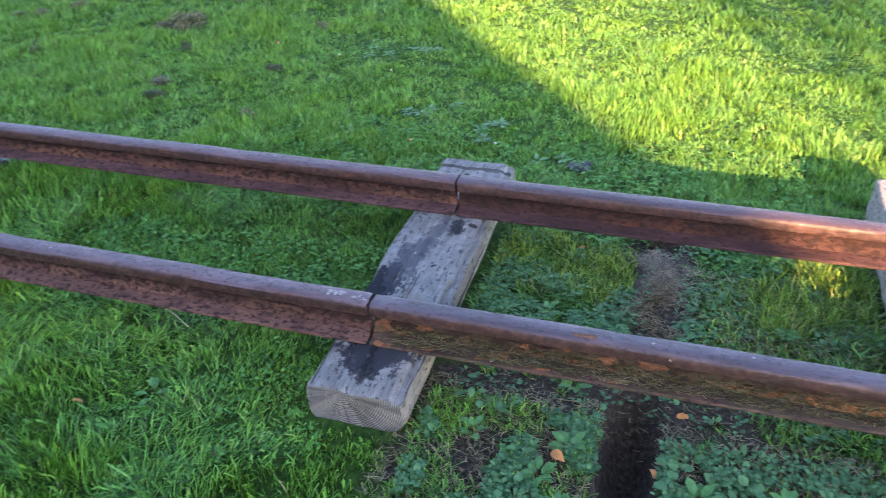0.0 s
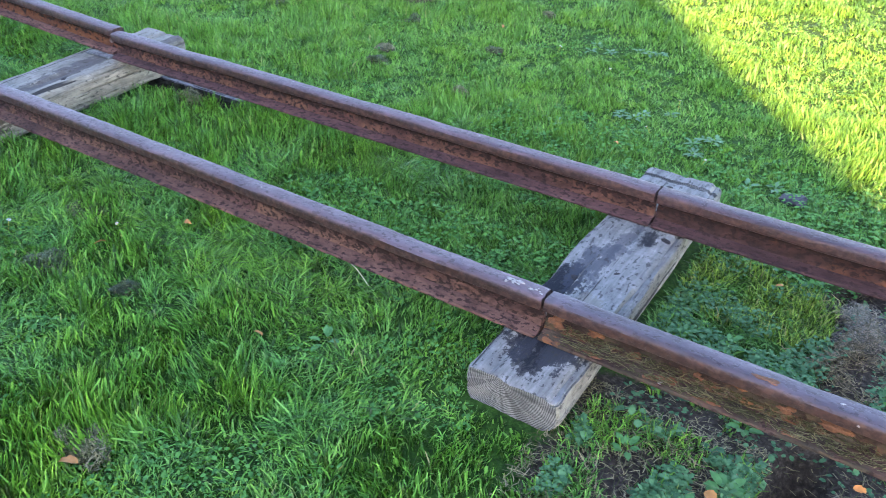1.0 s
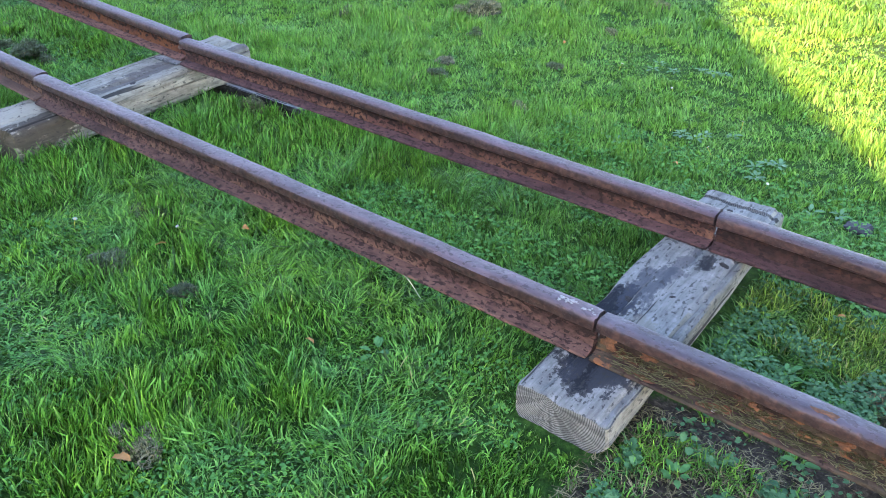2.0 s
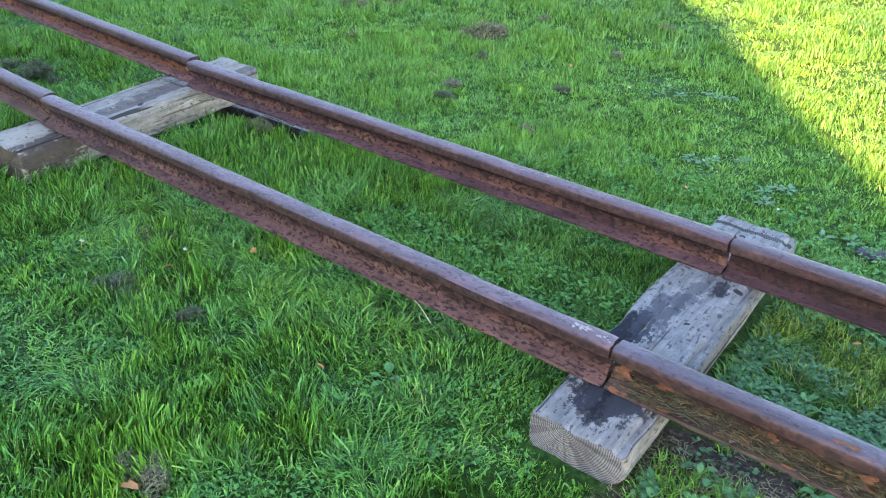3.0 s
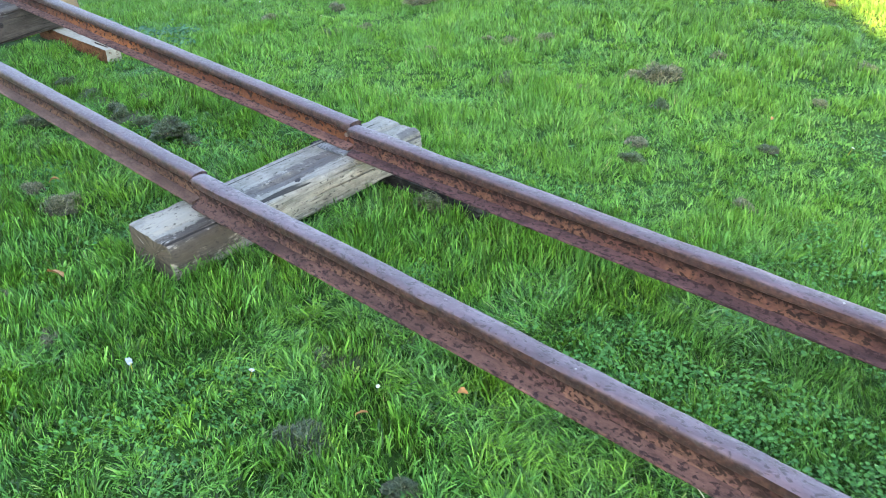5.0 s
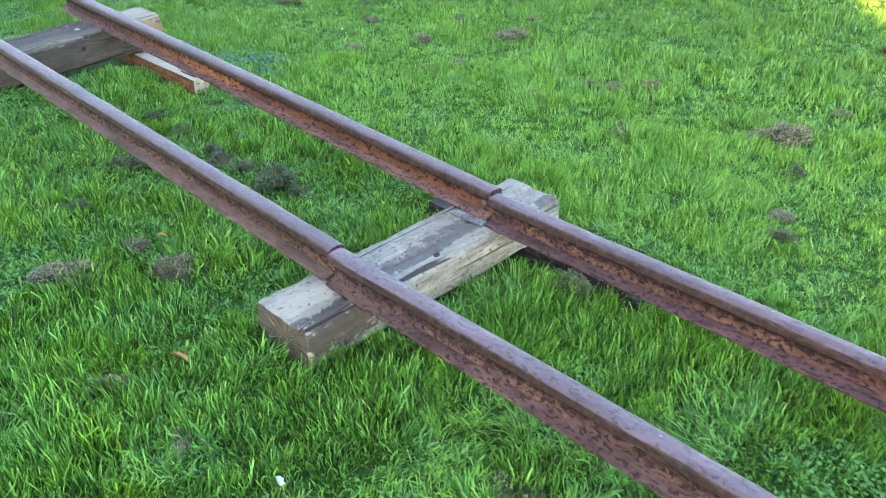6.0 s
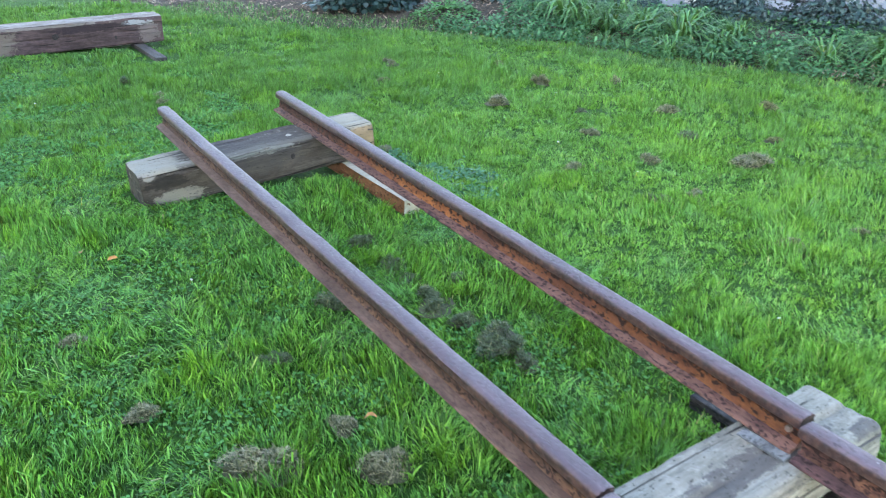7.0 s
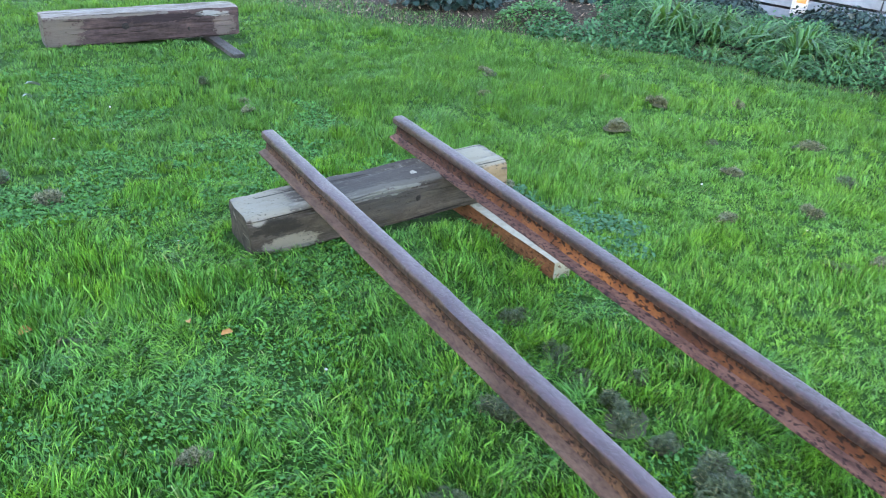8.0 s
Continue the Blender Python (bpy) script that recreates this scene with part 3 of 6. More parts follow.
FOOT_PROFILE = mirrored([(0.0, 0.0), (0.030, 0.0), (FOOT / 2, 0.0), (FOOT / 2 + 0.001, 0.004), (FOOT / 2 - 0.001, 0.0085), (FOOT / 2 - 0.008, 0.0105), (0.024, 0.0150), (0.0130, 0.0195), (0.0, 0.0215)])
WEB_PROFILE = mirrored([(0.0, 0.012), (0.0150, 0.0160), (0.0108, 0.0215), (0.0085, 0.030), (0.0075, 0.045), (0.0078, 0.060), (0.0105, 0.0700), (0.0190, 0.0755), (0.0, 0.080)])
HEAD_PROFILE = mirrored([(0.0, 0.0715), (0.0165, 0.0725), (0.0270, 0.0755), (0.0320, 0.0790), (HEAD / 2, 0.0840), (HEAD / 2, 0.0970), (0.0322, 0.1035), (0.0296, 0.1078),
                         (0.0250, 0.1108), (0.0175, 0.1128), (0.0080, 0.1138), (0.0, RAIL_H)])


def sweep(profile, length, seed, rough):
    """A closed section drawn along x, with slight pitting and crumbled ends."""
    prof = np.array(profile)
    rng = np.random.RandomState(seed)
    k = max(8, int(length / 0.022))
    s = np.linspace(0, length, k + 1)
    n = len(prof)
    v = np.zeros((k + 1, n, 3))
    v[:, :, 0] = s[:, None]
    wob = lambda i, sc, amp: amp * (vnoise(s / sc, np.full(k + 1, i * 3.7), 1.0, seed + 40) - 0.5)
    lump = [0.005 * (vnoise(s / 0.16, np.full(k + 1, 60.5 + j), 1.0, seed + 9) - 0.5) for j in (0, 7)]
    dip = -0.005 * np.clip(3 * (vnoise(s / 0.22, np.full(k + 1, 5.5), 1.0, seed + 3) - 0.62), 0, 1)
    for i, (py, pz) in enumerate(prof):
        v[:, i, 1] = py + wob(i, 0.045, rough) + (lump[int(py < 0)] if pz > 0.074 and abs(py) > 0.02 else 0)
        v[:, i, 2] = pz + wob(i + 50, 0.045, rough * 0.7) + (dip if pz > 0.105 else 0)
    c = prof.mean(0)
    for e, sg in ((0, 1), (k, -1)):
        v[e, :, 1] = c[0] + (v[e, :, 1] - c[0]) * 0.965
        v[e, :, 2] = c[1] + (v[e, :, 2] - c[1]) * 0.965
        v[e, :, 0] += sg * rng.uniform(0, 0.006, n)
    i = np.arange(n)
    j = (i + 1) % n
    a = np.arange(k)[:, None]
    loops = np.stack([a * n + i, a * n + j, (a + 1) * n + j, (a + 1) * n + i], 2).reshape(-1)
    sizes = np.concatenate([np.full(n * k, 4), [n, n]])
    return mesh_from("rail_part", v.reshape(-1, 3), sizes, np.concatenate([loops, i[::-1], k * n + i]), True)


def build_rail(a, b, look_, label, seed):
    """A flat-bottomed rail from a to b, z at its underside; look_: materials of head, web and foot."""
    run = Vector(b) - Vector(a)
    rail = tagged(new("rail"), label, "rail", "rusty track rails")
    rail.matrix_world = Matrix.Translation(a) @ run.to_track_quat("X", "Z").to_matrix().to_4x4()
    for name, profile, mat, rough in (("foot", FOOT_PROFILE, look_[2], 0.0020), ("web", WEB_PROFILE, look_[1], 0.0022), ("head", HEAD_PROFILE, look_[0], 0.0016)):
        me = sweep(profile, run.length, seed, rough)
        bm = bmesh.new()
        bm.from_mesh(me)
        bmesh.ops.recalc_face_normals(bm, faces=bm.faces)
        bm.to_mesh(me)
        bm.free()
        me.set_sharp_from_angle(angle=radians(32))
        part(name, me, mat, rail)
    return rail


def rail_look(name, shift, head, web, foot, moss=0.0, pitted=0.9):
    tone = lambda c, k: tuple(v * k for v in c)
    head = (*[tone(c, 0.9) for c in head[:2]], *head[2:])
    web = (*[tone(c, 0.85) for c in web[:3]], *web[3:])
    foot = tuple(tone(c, 0.85) for c in foot)
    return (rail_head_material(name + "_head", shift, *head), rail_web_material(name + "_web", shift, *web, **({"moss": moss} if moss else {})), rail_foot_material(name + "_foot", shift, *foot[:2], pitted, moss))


SKY_VIOLET = ((0.072, 0.044, 0.049), (0.188, 0.132, 0.145), 0.75)
SCALY = rail_look("rail_scaly", (0, 0, 0), SKY_VIOLET, ((0.020, 0.010, 0.010), (0.085, 0.044, 0.040), (0.178, 0.098, 0.072), 1.0), ((0.066, 0.033, 0.028), (0.165, 0.090, 0.070)))
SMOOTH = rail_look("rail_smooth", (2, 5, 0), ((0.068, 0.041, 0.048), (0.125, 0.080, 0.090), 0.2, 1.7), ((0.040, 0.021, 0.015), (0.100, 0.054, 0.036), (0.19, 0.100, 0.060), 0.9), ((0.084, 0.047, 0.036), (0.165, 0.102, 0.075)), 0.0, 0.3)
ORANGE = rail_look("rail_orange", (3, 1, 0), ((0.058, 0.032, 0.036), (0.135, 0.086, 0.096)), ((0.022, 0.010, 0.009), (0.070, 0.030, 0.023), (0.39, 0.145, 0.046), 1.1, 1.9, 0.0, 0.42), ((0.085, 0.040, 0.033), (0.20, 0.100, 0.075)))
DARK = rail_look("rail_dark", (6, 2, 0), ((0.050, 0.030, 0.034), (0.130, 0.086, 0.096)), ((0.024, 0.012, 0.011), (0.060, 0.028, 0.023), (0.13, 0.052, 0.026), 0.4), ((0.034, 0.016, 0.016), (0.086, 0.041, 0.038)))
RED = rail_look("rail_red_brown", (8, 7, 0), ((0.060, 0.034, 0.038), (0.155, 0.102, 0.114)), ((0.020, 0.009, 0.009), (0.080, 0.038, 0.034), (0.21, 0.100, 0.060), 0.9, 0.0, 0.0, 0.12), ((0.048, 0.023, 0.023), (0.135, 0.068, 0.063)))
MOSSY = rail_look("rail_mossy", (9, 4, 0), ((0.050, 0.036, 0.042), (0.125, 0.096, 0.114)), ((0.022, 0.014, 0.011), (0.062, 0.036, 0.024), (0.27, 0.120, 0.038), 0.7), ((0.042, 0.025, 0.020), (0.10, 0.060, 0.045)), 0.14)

YN, YF = 1.857, 2.512
build_rail((-0.5055, YN, 0.162), (2.60, YN - 0.02, 0.162), MOSSY, "rusty steel rail with orange flakes and dry clippings on its foot", 1)
build_rail((-0.4635, YF, 0.191), (2.60, YF - 0.02, 0.193), DARK, "dark brown rusted steel rail, its end butted on a timber sleeper", 2)
build_rail((-3.108, 1.882, 0.167), (-0.509, YN, 0.161), SCALY, "scaly purple-brown steel rail spanning two timber sleepers", 3)
build_rail((-3.010, 2.533, 0.187), (-0.465, YF, 0.191), RED, "dark red-brown steel rail spanning two timber sleepers", 4)
build_rail((-6.610, 1.903, 0.285), (-3.1175, 1.894, 0.170), SMOOTH, "rusty steel rail with a worn smooth head, its free end overhanging", 5)
build_rail((-6.505, 2.553, 0.324), (-3.0200, 2.552, 0.196), ORANGE, "rusty steel rail with a bright orange web, its free end overhanging", 6)


# ---- sleepers and packing planks ----
def beam_mesh(name, w, l, h, seed, rough=0.0035, chew=0.006, corners=(0.006,) * 4, cross=(), wane=0.0, hollow=()):
    """A sawn, weathered beam along y with rounded, knocked edges and long splits. corners: radii, clockwise from the
    upper left; hollow: worn troughs along the top, each (across, half width, depth)."""
    rng = np.random.RandomState(seed)
    per = 20
    def side(n):  # closer together towards the corners
        t = np.linspace(-0.5, 0.5, n, endpoint=False)
        return 0.35 * t + 0.325 * np.sin(np.pi * t)

    ring = [(t, 0.5) for t in side(per)] + [(0.5, -t) for t in side(per)] + [(-t, -0.5) for t in side(per)] + [(-0.5, t) for t in side(per)]
    ring = np.array(ring) * [w, h]
    # pull the corners in to a rounded section
    tl, tr, br, bl = corners
    round_ = np.where(ring[:, 1] > 0, np.where(ring[:, 0] < 0, tl, tr), np.where(ring[:, 0] > 0, br, bl))
    hx, hz = w / 2 - round_, h / 2 - round_
    cx, cz = np.clip(ring[:, 0], -hx, hx), np.clip(ring[:, 1], -hz, hz)
    dx, dz = ring[:, 0] - cx, ring[:, 1] - cz
    ln = np.maximum(np.hypot(dx, dz), 1e-9)
    f = np.where((np.abs(dx) > 0) & (np.abs(dz) > 0), round_ / ln, 1.0)
    ring = np.stack([cx + dx * np.minimum(f, 1), cz + dz * np.minimum(f, 1)], 1)
    n = len(ring)
    ys = np.concatenate([[-l / 2, -l / 2 + 0.006, -l / 2 + 0.02], np.linspace(-l / 2 + 0.05, l / 2 - 0.05, 40), [l / 2 - 0.02, l / 2 - 0.006, l / 2]])
    for cy, _ in cross:
        ys = np.concatenate([ys, [cy - 0.0075, cy - 0.0045, cy + 0.0045, cy + 0.0075]])
    ys = np.sort(ys)
    k = len(ys)
    v = np.zeros((k, n, 3))
    splits = [(rng.randint(0, per), rng.uniform(-0.4, 0.4) * l, rng.uniform(0.1, 0.3) * l, rng.uniform(0.006, 0.014)) for _ in range(5)]
    splits += [(rng.randint(per, 2 * per), rng.uniform(-0.4, 0.4) * l, rng.uniform(0.15, 0.35) * l, rng.uniform(0.005, 0.012)) for _ in range(3)]
    ang = np.arctan2(ring[:, 1], ring[:, 0])
    for a, y in enumerate(ys):
        shrink = 1.0 - (0.055 if a in (0, k - 1) else 0.018 if a in (1, k - 2) else 0.0)
        q = ring * shrink
        out = q / np.linalg.norm(q, axis=1)[:, None]
        d = rough * 2 * (vnoise(ang * 3.2 + 20, np.full(n, y * 6), 1.0, seed) - 0.5) + rough * (vnoise(ang * 11 + 20, np.full(n, y * 14), 1.0, seed + 1) - 0.5)
        corner = np.minimum(np.abs(np.abs(ring[:, 0]) - w / 2), 1) + np.abs(np.abs(ring[:, 1]) - h / 2)
        d = d - chew * np.clip(1 - corner / 0.03, 0, 1) * np.clip(3 * (vnoise(ang * 2 + 20, np.full(n, y * 13), 1.0, seed + 2) - 0.5), 0, 1)
        for at, cy, half, depth in splits:
            if abs(y - cy) < half:
                d[at] -= depth * (1 - abs(y - cy) / half) ** 0.5
        if wane:
            worn = np.clip((q[:, 0] / (w / 2) - 0.68) / 0.32, 0, 1) * (q[:, 1] > 0)
            q = q - np.stack([0 * worn, wane * worn * (0.6 + 0.8 * vnoise(np.full(n, y * 5), ang * 0 + 3.0, 1.0, seed + 8))], 1)
        for u, half, depth in hollow:
            q = q - np.stack([0 * ang, depth * np.exp(-((q[:, 0] - u) / half) ** 2) * (q[:, 1] > 0.6 * h / 2) * (0.6 + 0.8 * vnoise(np.full(n, y * 4), ang * 0 + 7.0, 1.0, seed + 6))], 1)
        for cy, depth in cross:
            if abs(y - cy) < 0.006:
                d[1:per - 4] -= depth
        q = q + out * d[:, None]
        v[a, :, 0], v[a, :, 1], v[a, :, 2] = q[:, 0], y, q[:, 1]
    for a in (0, k - 1):  # uneven saw cut
        v[a, :, 1] += 0.006 * (vnoise(v[a, :, 0] * 20, v[a, :, 2] * 20, 1.0, seed + 5) - 0.5)
    verts = [v.reshape(-1, 3)]
    loops, sizes = [], []
    i = np.arange(n)
    j = (i + 1) % n
    for a in range(k - 1):
        loops.append(np.stack([a * n + i, a * n + j, (a + 1) * n + j, (a + 1) * n + i], 1).ravel())
        sizes.append(np.full(n, 4))
    base = k * n
    for a, flip in ((0, True), (k - 1, False)):
        prev = a * n + i
        for sc in (0.66, 0.33):
            vv = v[a] * [sc, 1, sc]
            vv[:, 1] += 0.004 * (rng.rand(n) - 0.5)
            verts.append(vv)
            cur = base + i
            q = np.stack([prev, prev[j], cur[j], cur], 1)
            loops.append((q[:, ::-1] if flip else q).ravel()[:])
            sizes.append(np.full(n, 4))
            prev, base = cur, base + n
        loops.append(prev[::-1] if flip else prev)
        sizes.append(np.array([n]))
    me = mesh_from(name, np.concatenate(verts), np.concatenate(sizes), np.concatenate(loops), True)
    bm = bmesh.new()
    bm.from_mesh(me)
    bmesh.ops.recalc_face_normals(bm, faces=bm.faces)
    bm.to_mesh(me)
    bm.free()
    me.set_sharp_from_angle(angle=radians(22))
    return me


TAR = (0.009, 0.010, 0.014)
TIMBER = [
    timber_material("sleeper_silver_tarred", (0.355, 0.355, 0.335), (0.205, 0.204, 0.190), (0.036, 0.038, 0.045), -0.07, 1, (0.205, 0.195, 0.155), (0.30, 0.305, 0.295), 1.2,
                    (("top", -0.085, -0.16, 0.070, 0.095, TAR, 1.0), ("top", -0.045, -0.05, 0.050, 0.15, (0.040, 0.045, 0.058), 0.72), ("top", -0.01, 0.10, 0.030, 0.13, (0.055, 0.060, 0.072), 0.55),
                     ("top", 0.048, 0.165, 0.026, 0.040, TAR, 0.90), ("top", 0.005, -0.43, 0.100, 0.115, TAR, 1.0), ("top", -0.04, -0.47, 0.030, 0.055, (0.030, 0.032, 0.04), 0.75), ("top", 0.05, -0.45, 0.045, 0.075, (0.035, 0.038, 0.046), 0.75),
                     ("top", 0.02, 0.28, 0.07, 0.05, TAR, 0.60), ("top", 0.02, -0.26, 0.045, 0.09, (0.17, 0.155, 0.125), 0.6),
                     # first mark here: a black line along the cross cut
                     ("top", 0.0, 0.545, 0.30, 0.012, (0.01, 0.01, 0.01), 0.9), ("side", 0.045, -0.1, 0.03, 0.35, (0.13, 0.115, 0.09), 0.5)), 0.575, (-0.035, 0.050), 165, 1.05),
    timber_material("sleeper_straw_grey", (0.395, 0.372, 0.315), (0.262, 0.24, 0.195), (0.070, 0.066, 0.062), -0.16, 2, (0.235, 0.208, 0.158), (0.16, 0.13, 0.09), 0.3,
                    (("top", 0.022, 0.04, 0.046, 0.42, (0.085, 0.074, 0.068), 0.80), ("top", 0.080, -0.44, 0.060, 0.20, (0.060, 0.050, 0.040), 0.95), ("top", -0.02, -0.50, 0.08, 0.12, (0.36, 0.33, 0.26), 0.55),
                     ("side", 0.02, -0.46, 0.050, 0.20, (0.055, 0.045, 0.032), 0.9), ("side", -0.05, -0.50, 0.03, 0.12, (0.10, 0.08, 0.055), 0.6),
                     ("top", 0.105, 0.56, 0.04, 0.07, (0.07, 0.062, 0.06), 0.75), ("side", -0.06, 0.05, 0.015, 0.35, (0.12, 0.095, 0.06), 0.5)), 0.60, (0.02, 0.0), 130, 1.1),
    timber_material("sleeper_grey_brown", (0.30, 0.28, 0.235), (0.168, 0.150, 0.122), (0.055, 0.051, 0.048), -0.06, 3, (0.048, 0.039, 0.031), (0.10, 0.085, 0.067), 0.25,
                    (("top", 0.01, 0.03, 0.20, 0.46, (0.052, 0.042, 0.036), 0.92), ("top", 0.105, -0.1, 0.022, 0.5, (0.13, 0.12, 0.10), 0.6), ("side", -0.055, -0.47, 0.042, 0.12, (0.20, 0.18, 0.145), 0.85),
                     ("side", 0.0, 0.56, 0.090, 0.10, (0.30, 0.20, 0.11), 0.85), ("side", 0.02, 0.0, 0.060, 0.22, (0.075, 0.066, 0.057), 0.45), ("top", 0.0, -0.55, 0.20, 0.12, (0.25, 0.225, 0.175), 0.75), ("top", 0.0, 0.56, 0.20, 0.09, (0.27, 0.235, 0.175), 0.8), ("side", 0.075, -0.05, 0.020, 0.22, (0.20, 0.19, 0.16), 0.7),
                     ("side", 0.075, -0.60, 0.020, 0.030, (0.22, 0.20, 0.17), 0.8), ("side", 0.03, -0.52, 0.04, 0.10, (0.022, 0.019, 0.016), 0.8)), 0.63),
    timber_material("sleeper_dark_brown", (0.40, 0.37, 0.34), (0.25, 0.21, 0.18), (0.060, 0.048, 0.044), -0.03, 4, (0.058, 0.037, 0.036), (0.19, 0.165, 0.14), 0.25,
                    (("side", 0.0, -0.66, 0.13, 0.17, (0.15, 0.120, 0.098), 0.80), ("side", 0.075, 0.58, 0.030, 0.15, (0.30, 0.29, 0.285), 0.90),
                     ("side", -0.03, 0.66, 0.10, 0.10, (0.17, 0.135, 0.12), 0.65), ("side", 0.06, 0.15, 0.035, 0.34, (0.026, 0.017, 0.020), 0.8),
                     ("side", 0.105, -0.25, 0.014, 0.6, (0.20, 0.17, 0.15), 0.7)), 0.66),
    timber_material("sleeper_pale", (0.46, 0.44, 0.40), (0.32, 0.29, 0.25), (0.12, 0.11, 0.10), -0.1, 5),
]
SLEEPER_LABELS = [
    "silver-grey weathered timber sleeper with black tar stains under the rails",
    "straw-grey weathered timber sleeper propped on a dark plank",
    "grey-brown timber sleeper under the rail ends, propped on a plank",
    "dark brown timber sleeper lying alone on the grass",
    "pale timber sleeper in the sun under the rails",
]
BEAM_SHAPE = {  # corner radii, cross cuts, wane along one edge, worn troughs
    31: ((0.012, 0.014, 0.055, 0.070), ((0.545, 0.034),), 0.006, ((0.0, 0.012, 0.004), (0.105, 0.006, 0.008))),
    32: ((0.016, 0.030, 0.020, 0.020), (), 0.010, ((0.025, 0.035, 0.009), (0.068, 0.006, 0.006))),
    33: ((0.018, 0.026, 0.020, 0.024), (), 0.012, ((0.020, 0.060, 0.005),)),
    34: ((0.006, 0.020, 0.020, 0.006), (), 0.004, ()),
    35: ((0.010, 0.010, 0.010, 0.010), (), 0.004, ()),
}
beams = []
for spec, mat, label, seed in zip(SLEEPERS, TIMBER, SLEEPER_LABELS, (31, 32, 33, 34, 35)):
    x0, x1, y0, y1, bn, tn, bf, tf = spec
    w, l = x1 - x0, y1 - y0
    h = ((tn - bn) + (tf - bf)) / 2
    tilt = math.degrees(math.atan2((tf + bf) / 2 - (tn + bn) / 2, l))
    ob = part("railway_sleeper", beam_mesh("railway_sleeper", w, l, h, seed, 0.0035, 0.008, *BEAM_SHAPE[seed]), mat)
    ob.matrix_world = pose((x0 + x1) / 2, (y0 + y1) / 2, (tn + bn + tf + bf) / 4, tilt, 0, 0)
    tagged(ob, label, "sleeper", "timber sleepers")
    beams.append(ob)

KNOT = plain_material("dark_knot", (0.010, 0.008, 0.008), (0.026, 0.020, 0.018), 90, 0.9, 0.8)
PALE_KNOT = plain_material("pale_knot", (0.20, 0.18, 0.14), (0.38, 0.35, 0.29), 120, 0.9, 0.8)


def knot_mesh(rx, ry):
    """A shallow dished knot with a ragged rim."""
    rng = np.random.RandomState(int(rx * 1e5))
    bm = bmesh.new()
    rows = []
    wob = 0.85 + 0.3 * rng.rand(14)
    for f, z in ((1.0, 0.0), (0.85, 0.0012), (0.55, 0.0017), (0.25, 0.0018)):
        rows.append([bm.verts.new((rx * f * w * math.cos(k * 0.4488), ry * f * w * math.sin(k * 0.4488), z)) for k, w in enumerate(wob)])
    for a, b in zip(rows, rows[1:]):
        for k in range(14):
            bm.faces.new((a[k], a[(k + 1) % 14], b[(k + 1) % 14], b[k]))
    bm.faces.new(rows[-1])
    return bm_mesh(bm, "knot", True)


from mathutils.bvhtree import BVHTree


def surface_of(ob, x, y, face):
    """Where a beam's top or side lies, in its own space."""
    d = Vector((0, 0, -1)) if face == "top" else Vector((-1, 0, 0))
    start = Vector((x, y, 0.5)) if face == "top" else Vector((0.5, y, x))
    tree = BVHTree.FromPolygons([v.co for v in ob.data.vertices], [tuple(p.vertices) for p in ob.data.polygons])
    at, nrm, _, _ = tree.ray_cast(start, d)
    return at, nrm


for k, face, u, y, rx, ry, mat, name, label in (
        (0, "top", -0.060, -0.125, 0.014, 0.020, KNOT, "knot", "black knot hole"), (0, "top", 0.087, 0.183, 0.012, 0.016, KNOT, "knot", "black knot hole"),
        (0, "top", 0.030, -0.050, 0.007, 0.010, KNOT, "knot", "black knot hole"), (0, "top", -0.020, 0.500, 0.009, 0.012, KNOT, "knot", "black knot hole"),
        (1, "top", 0.086, -0.024, 0.012, 0.019, KNOT, "knot", "dark knot"), (1, "side", 0.030, -0.300, 0.010, 0.016, KNOT, "knot", "dark knot"),
        (2, "top", 0.030, 0.182, 0.017, 0.028, PALE_KNOT, "knot", "pale ringed knot"), (2, "side", 0.010, 0.150, 0.014, 0.018, KNOT, "knot", "dark knot"),
        # the bolt hole is a thin disc, its inner shade put into the colour
        (3, "side", 0.015, -0.170, 0.030, 0.030, KNOT, "bolt_hole", "dark round disc in place of a bolt hole"), (3, "side", -0.040, 0.350, 0.014, 0.024, KNOT, "knot", "dark knot")):
    at, nrm = surface_of(beams[k], u, y, face)
    ob = part(name, knot_mesh(rx, ry), mat, beams[k], label)
    turn = nrm.to_track_quat("Z", "Y").to_matrix().to_4x4()
    ob.matrix_basis = Matrix.Translation(at - nrm * 0.0008) @ turn

PLANK_DARK = timber_material("plank_dark", (0.20, 0.20, 0.20), (0.050, 0.045, 0.045), (0.02, 0.02, 0.02), 0.08, 6)
PLANK_ORANGE = timber_material("plank_orange", (0.40, 0.19, 0.090), (0.26, 0.110, 0.050), (0.12, 0.045, 0.025), -0.08, 7)
PALE_FACE = plain_material("plank_pale_face", (0.25, 0.215, 0.155), (0.42, 0.375, 0.29), 26, 0.85, 0.6)

GREY_FACE = timber_material("plank_grey_face", (0.36, 0.37, 0.37), (0.22, 0.22, 0.22), (0.05, 0.05, 0.05), -0.05, 9)


def plank(x0, x1, y0, y1, z0, z1, rise, mat, label, seed, cap=None):
    me = beam_mesh("packing_plank", y1 - y0, x1 - x0, z1 - z0, seed, 0.002, 0.004, (0.004,) * 4)
    ob = part("packing_plank", me, mat)
    if cap is not None:  # freshly cut upper face
        me.materials.append(cap)
        for f in me.polygons:
            if f.normal.z > 0.8 or abs(f.normal.y) > 0.8:
                f.material_index = 1
    ob.matrix_world = pose((x0 + x1) / 2, (y0 + y1) / 2, (z0 + z1) / 2, rise, 0, -90)
    return tagged(ob, label, "plank", "packing planks")


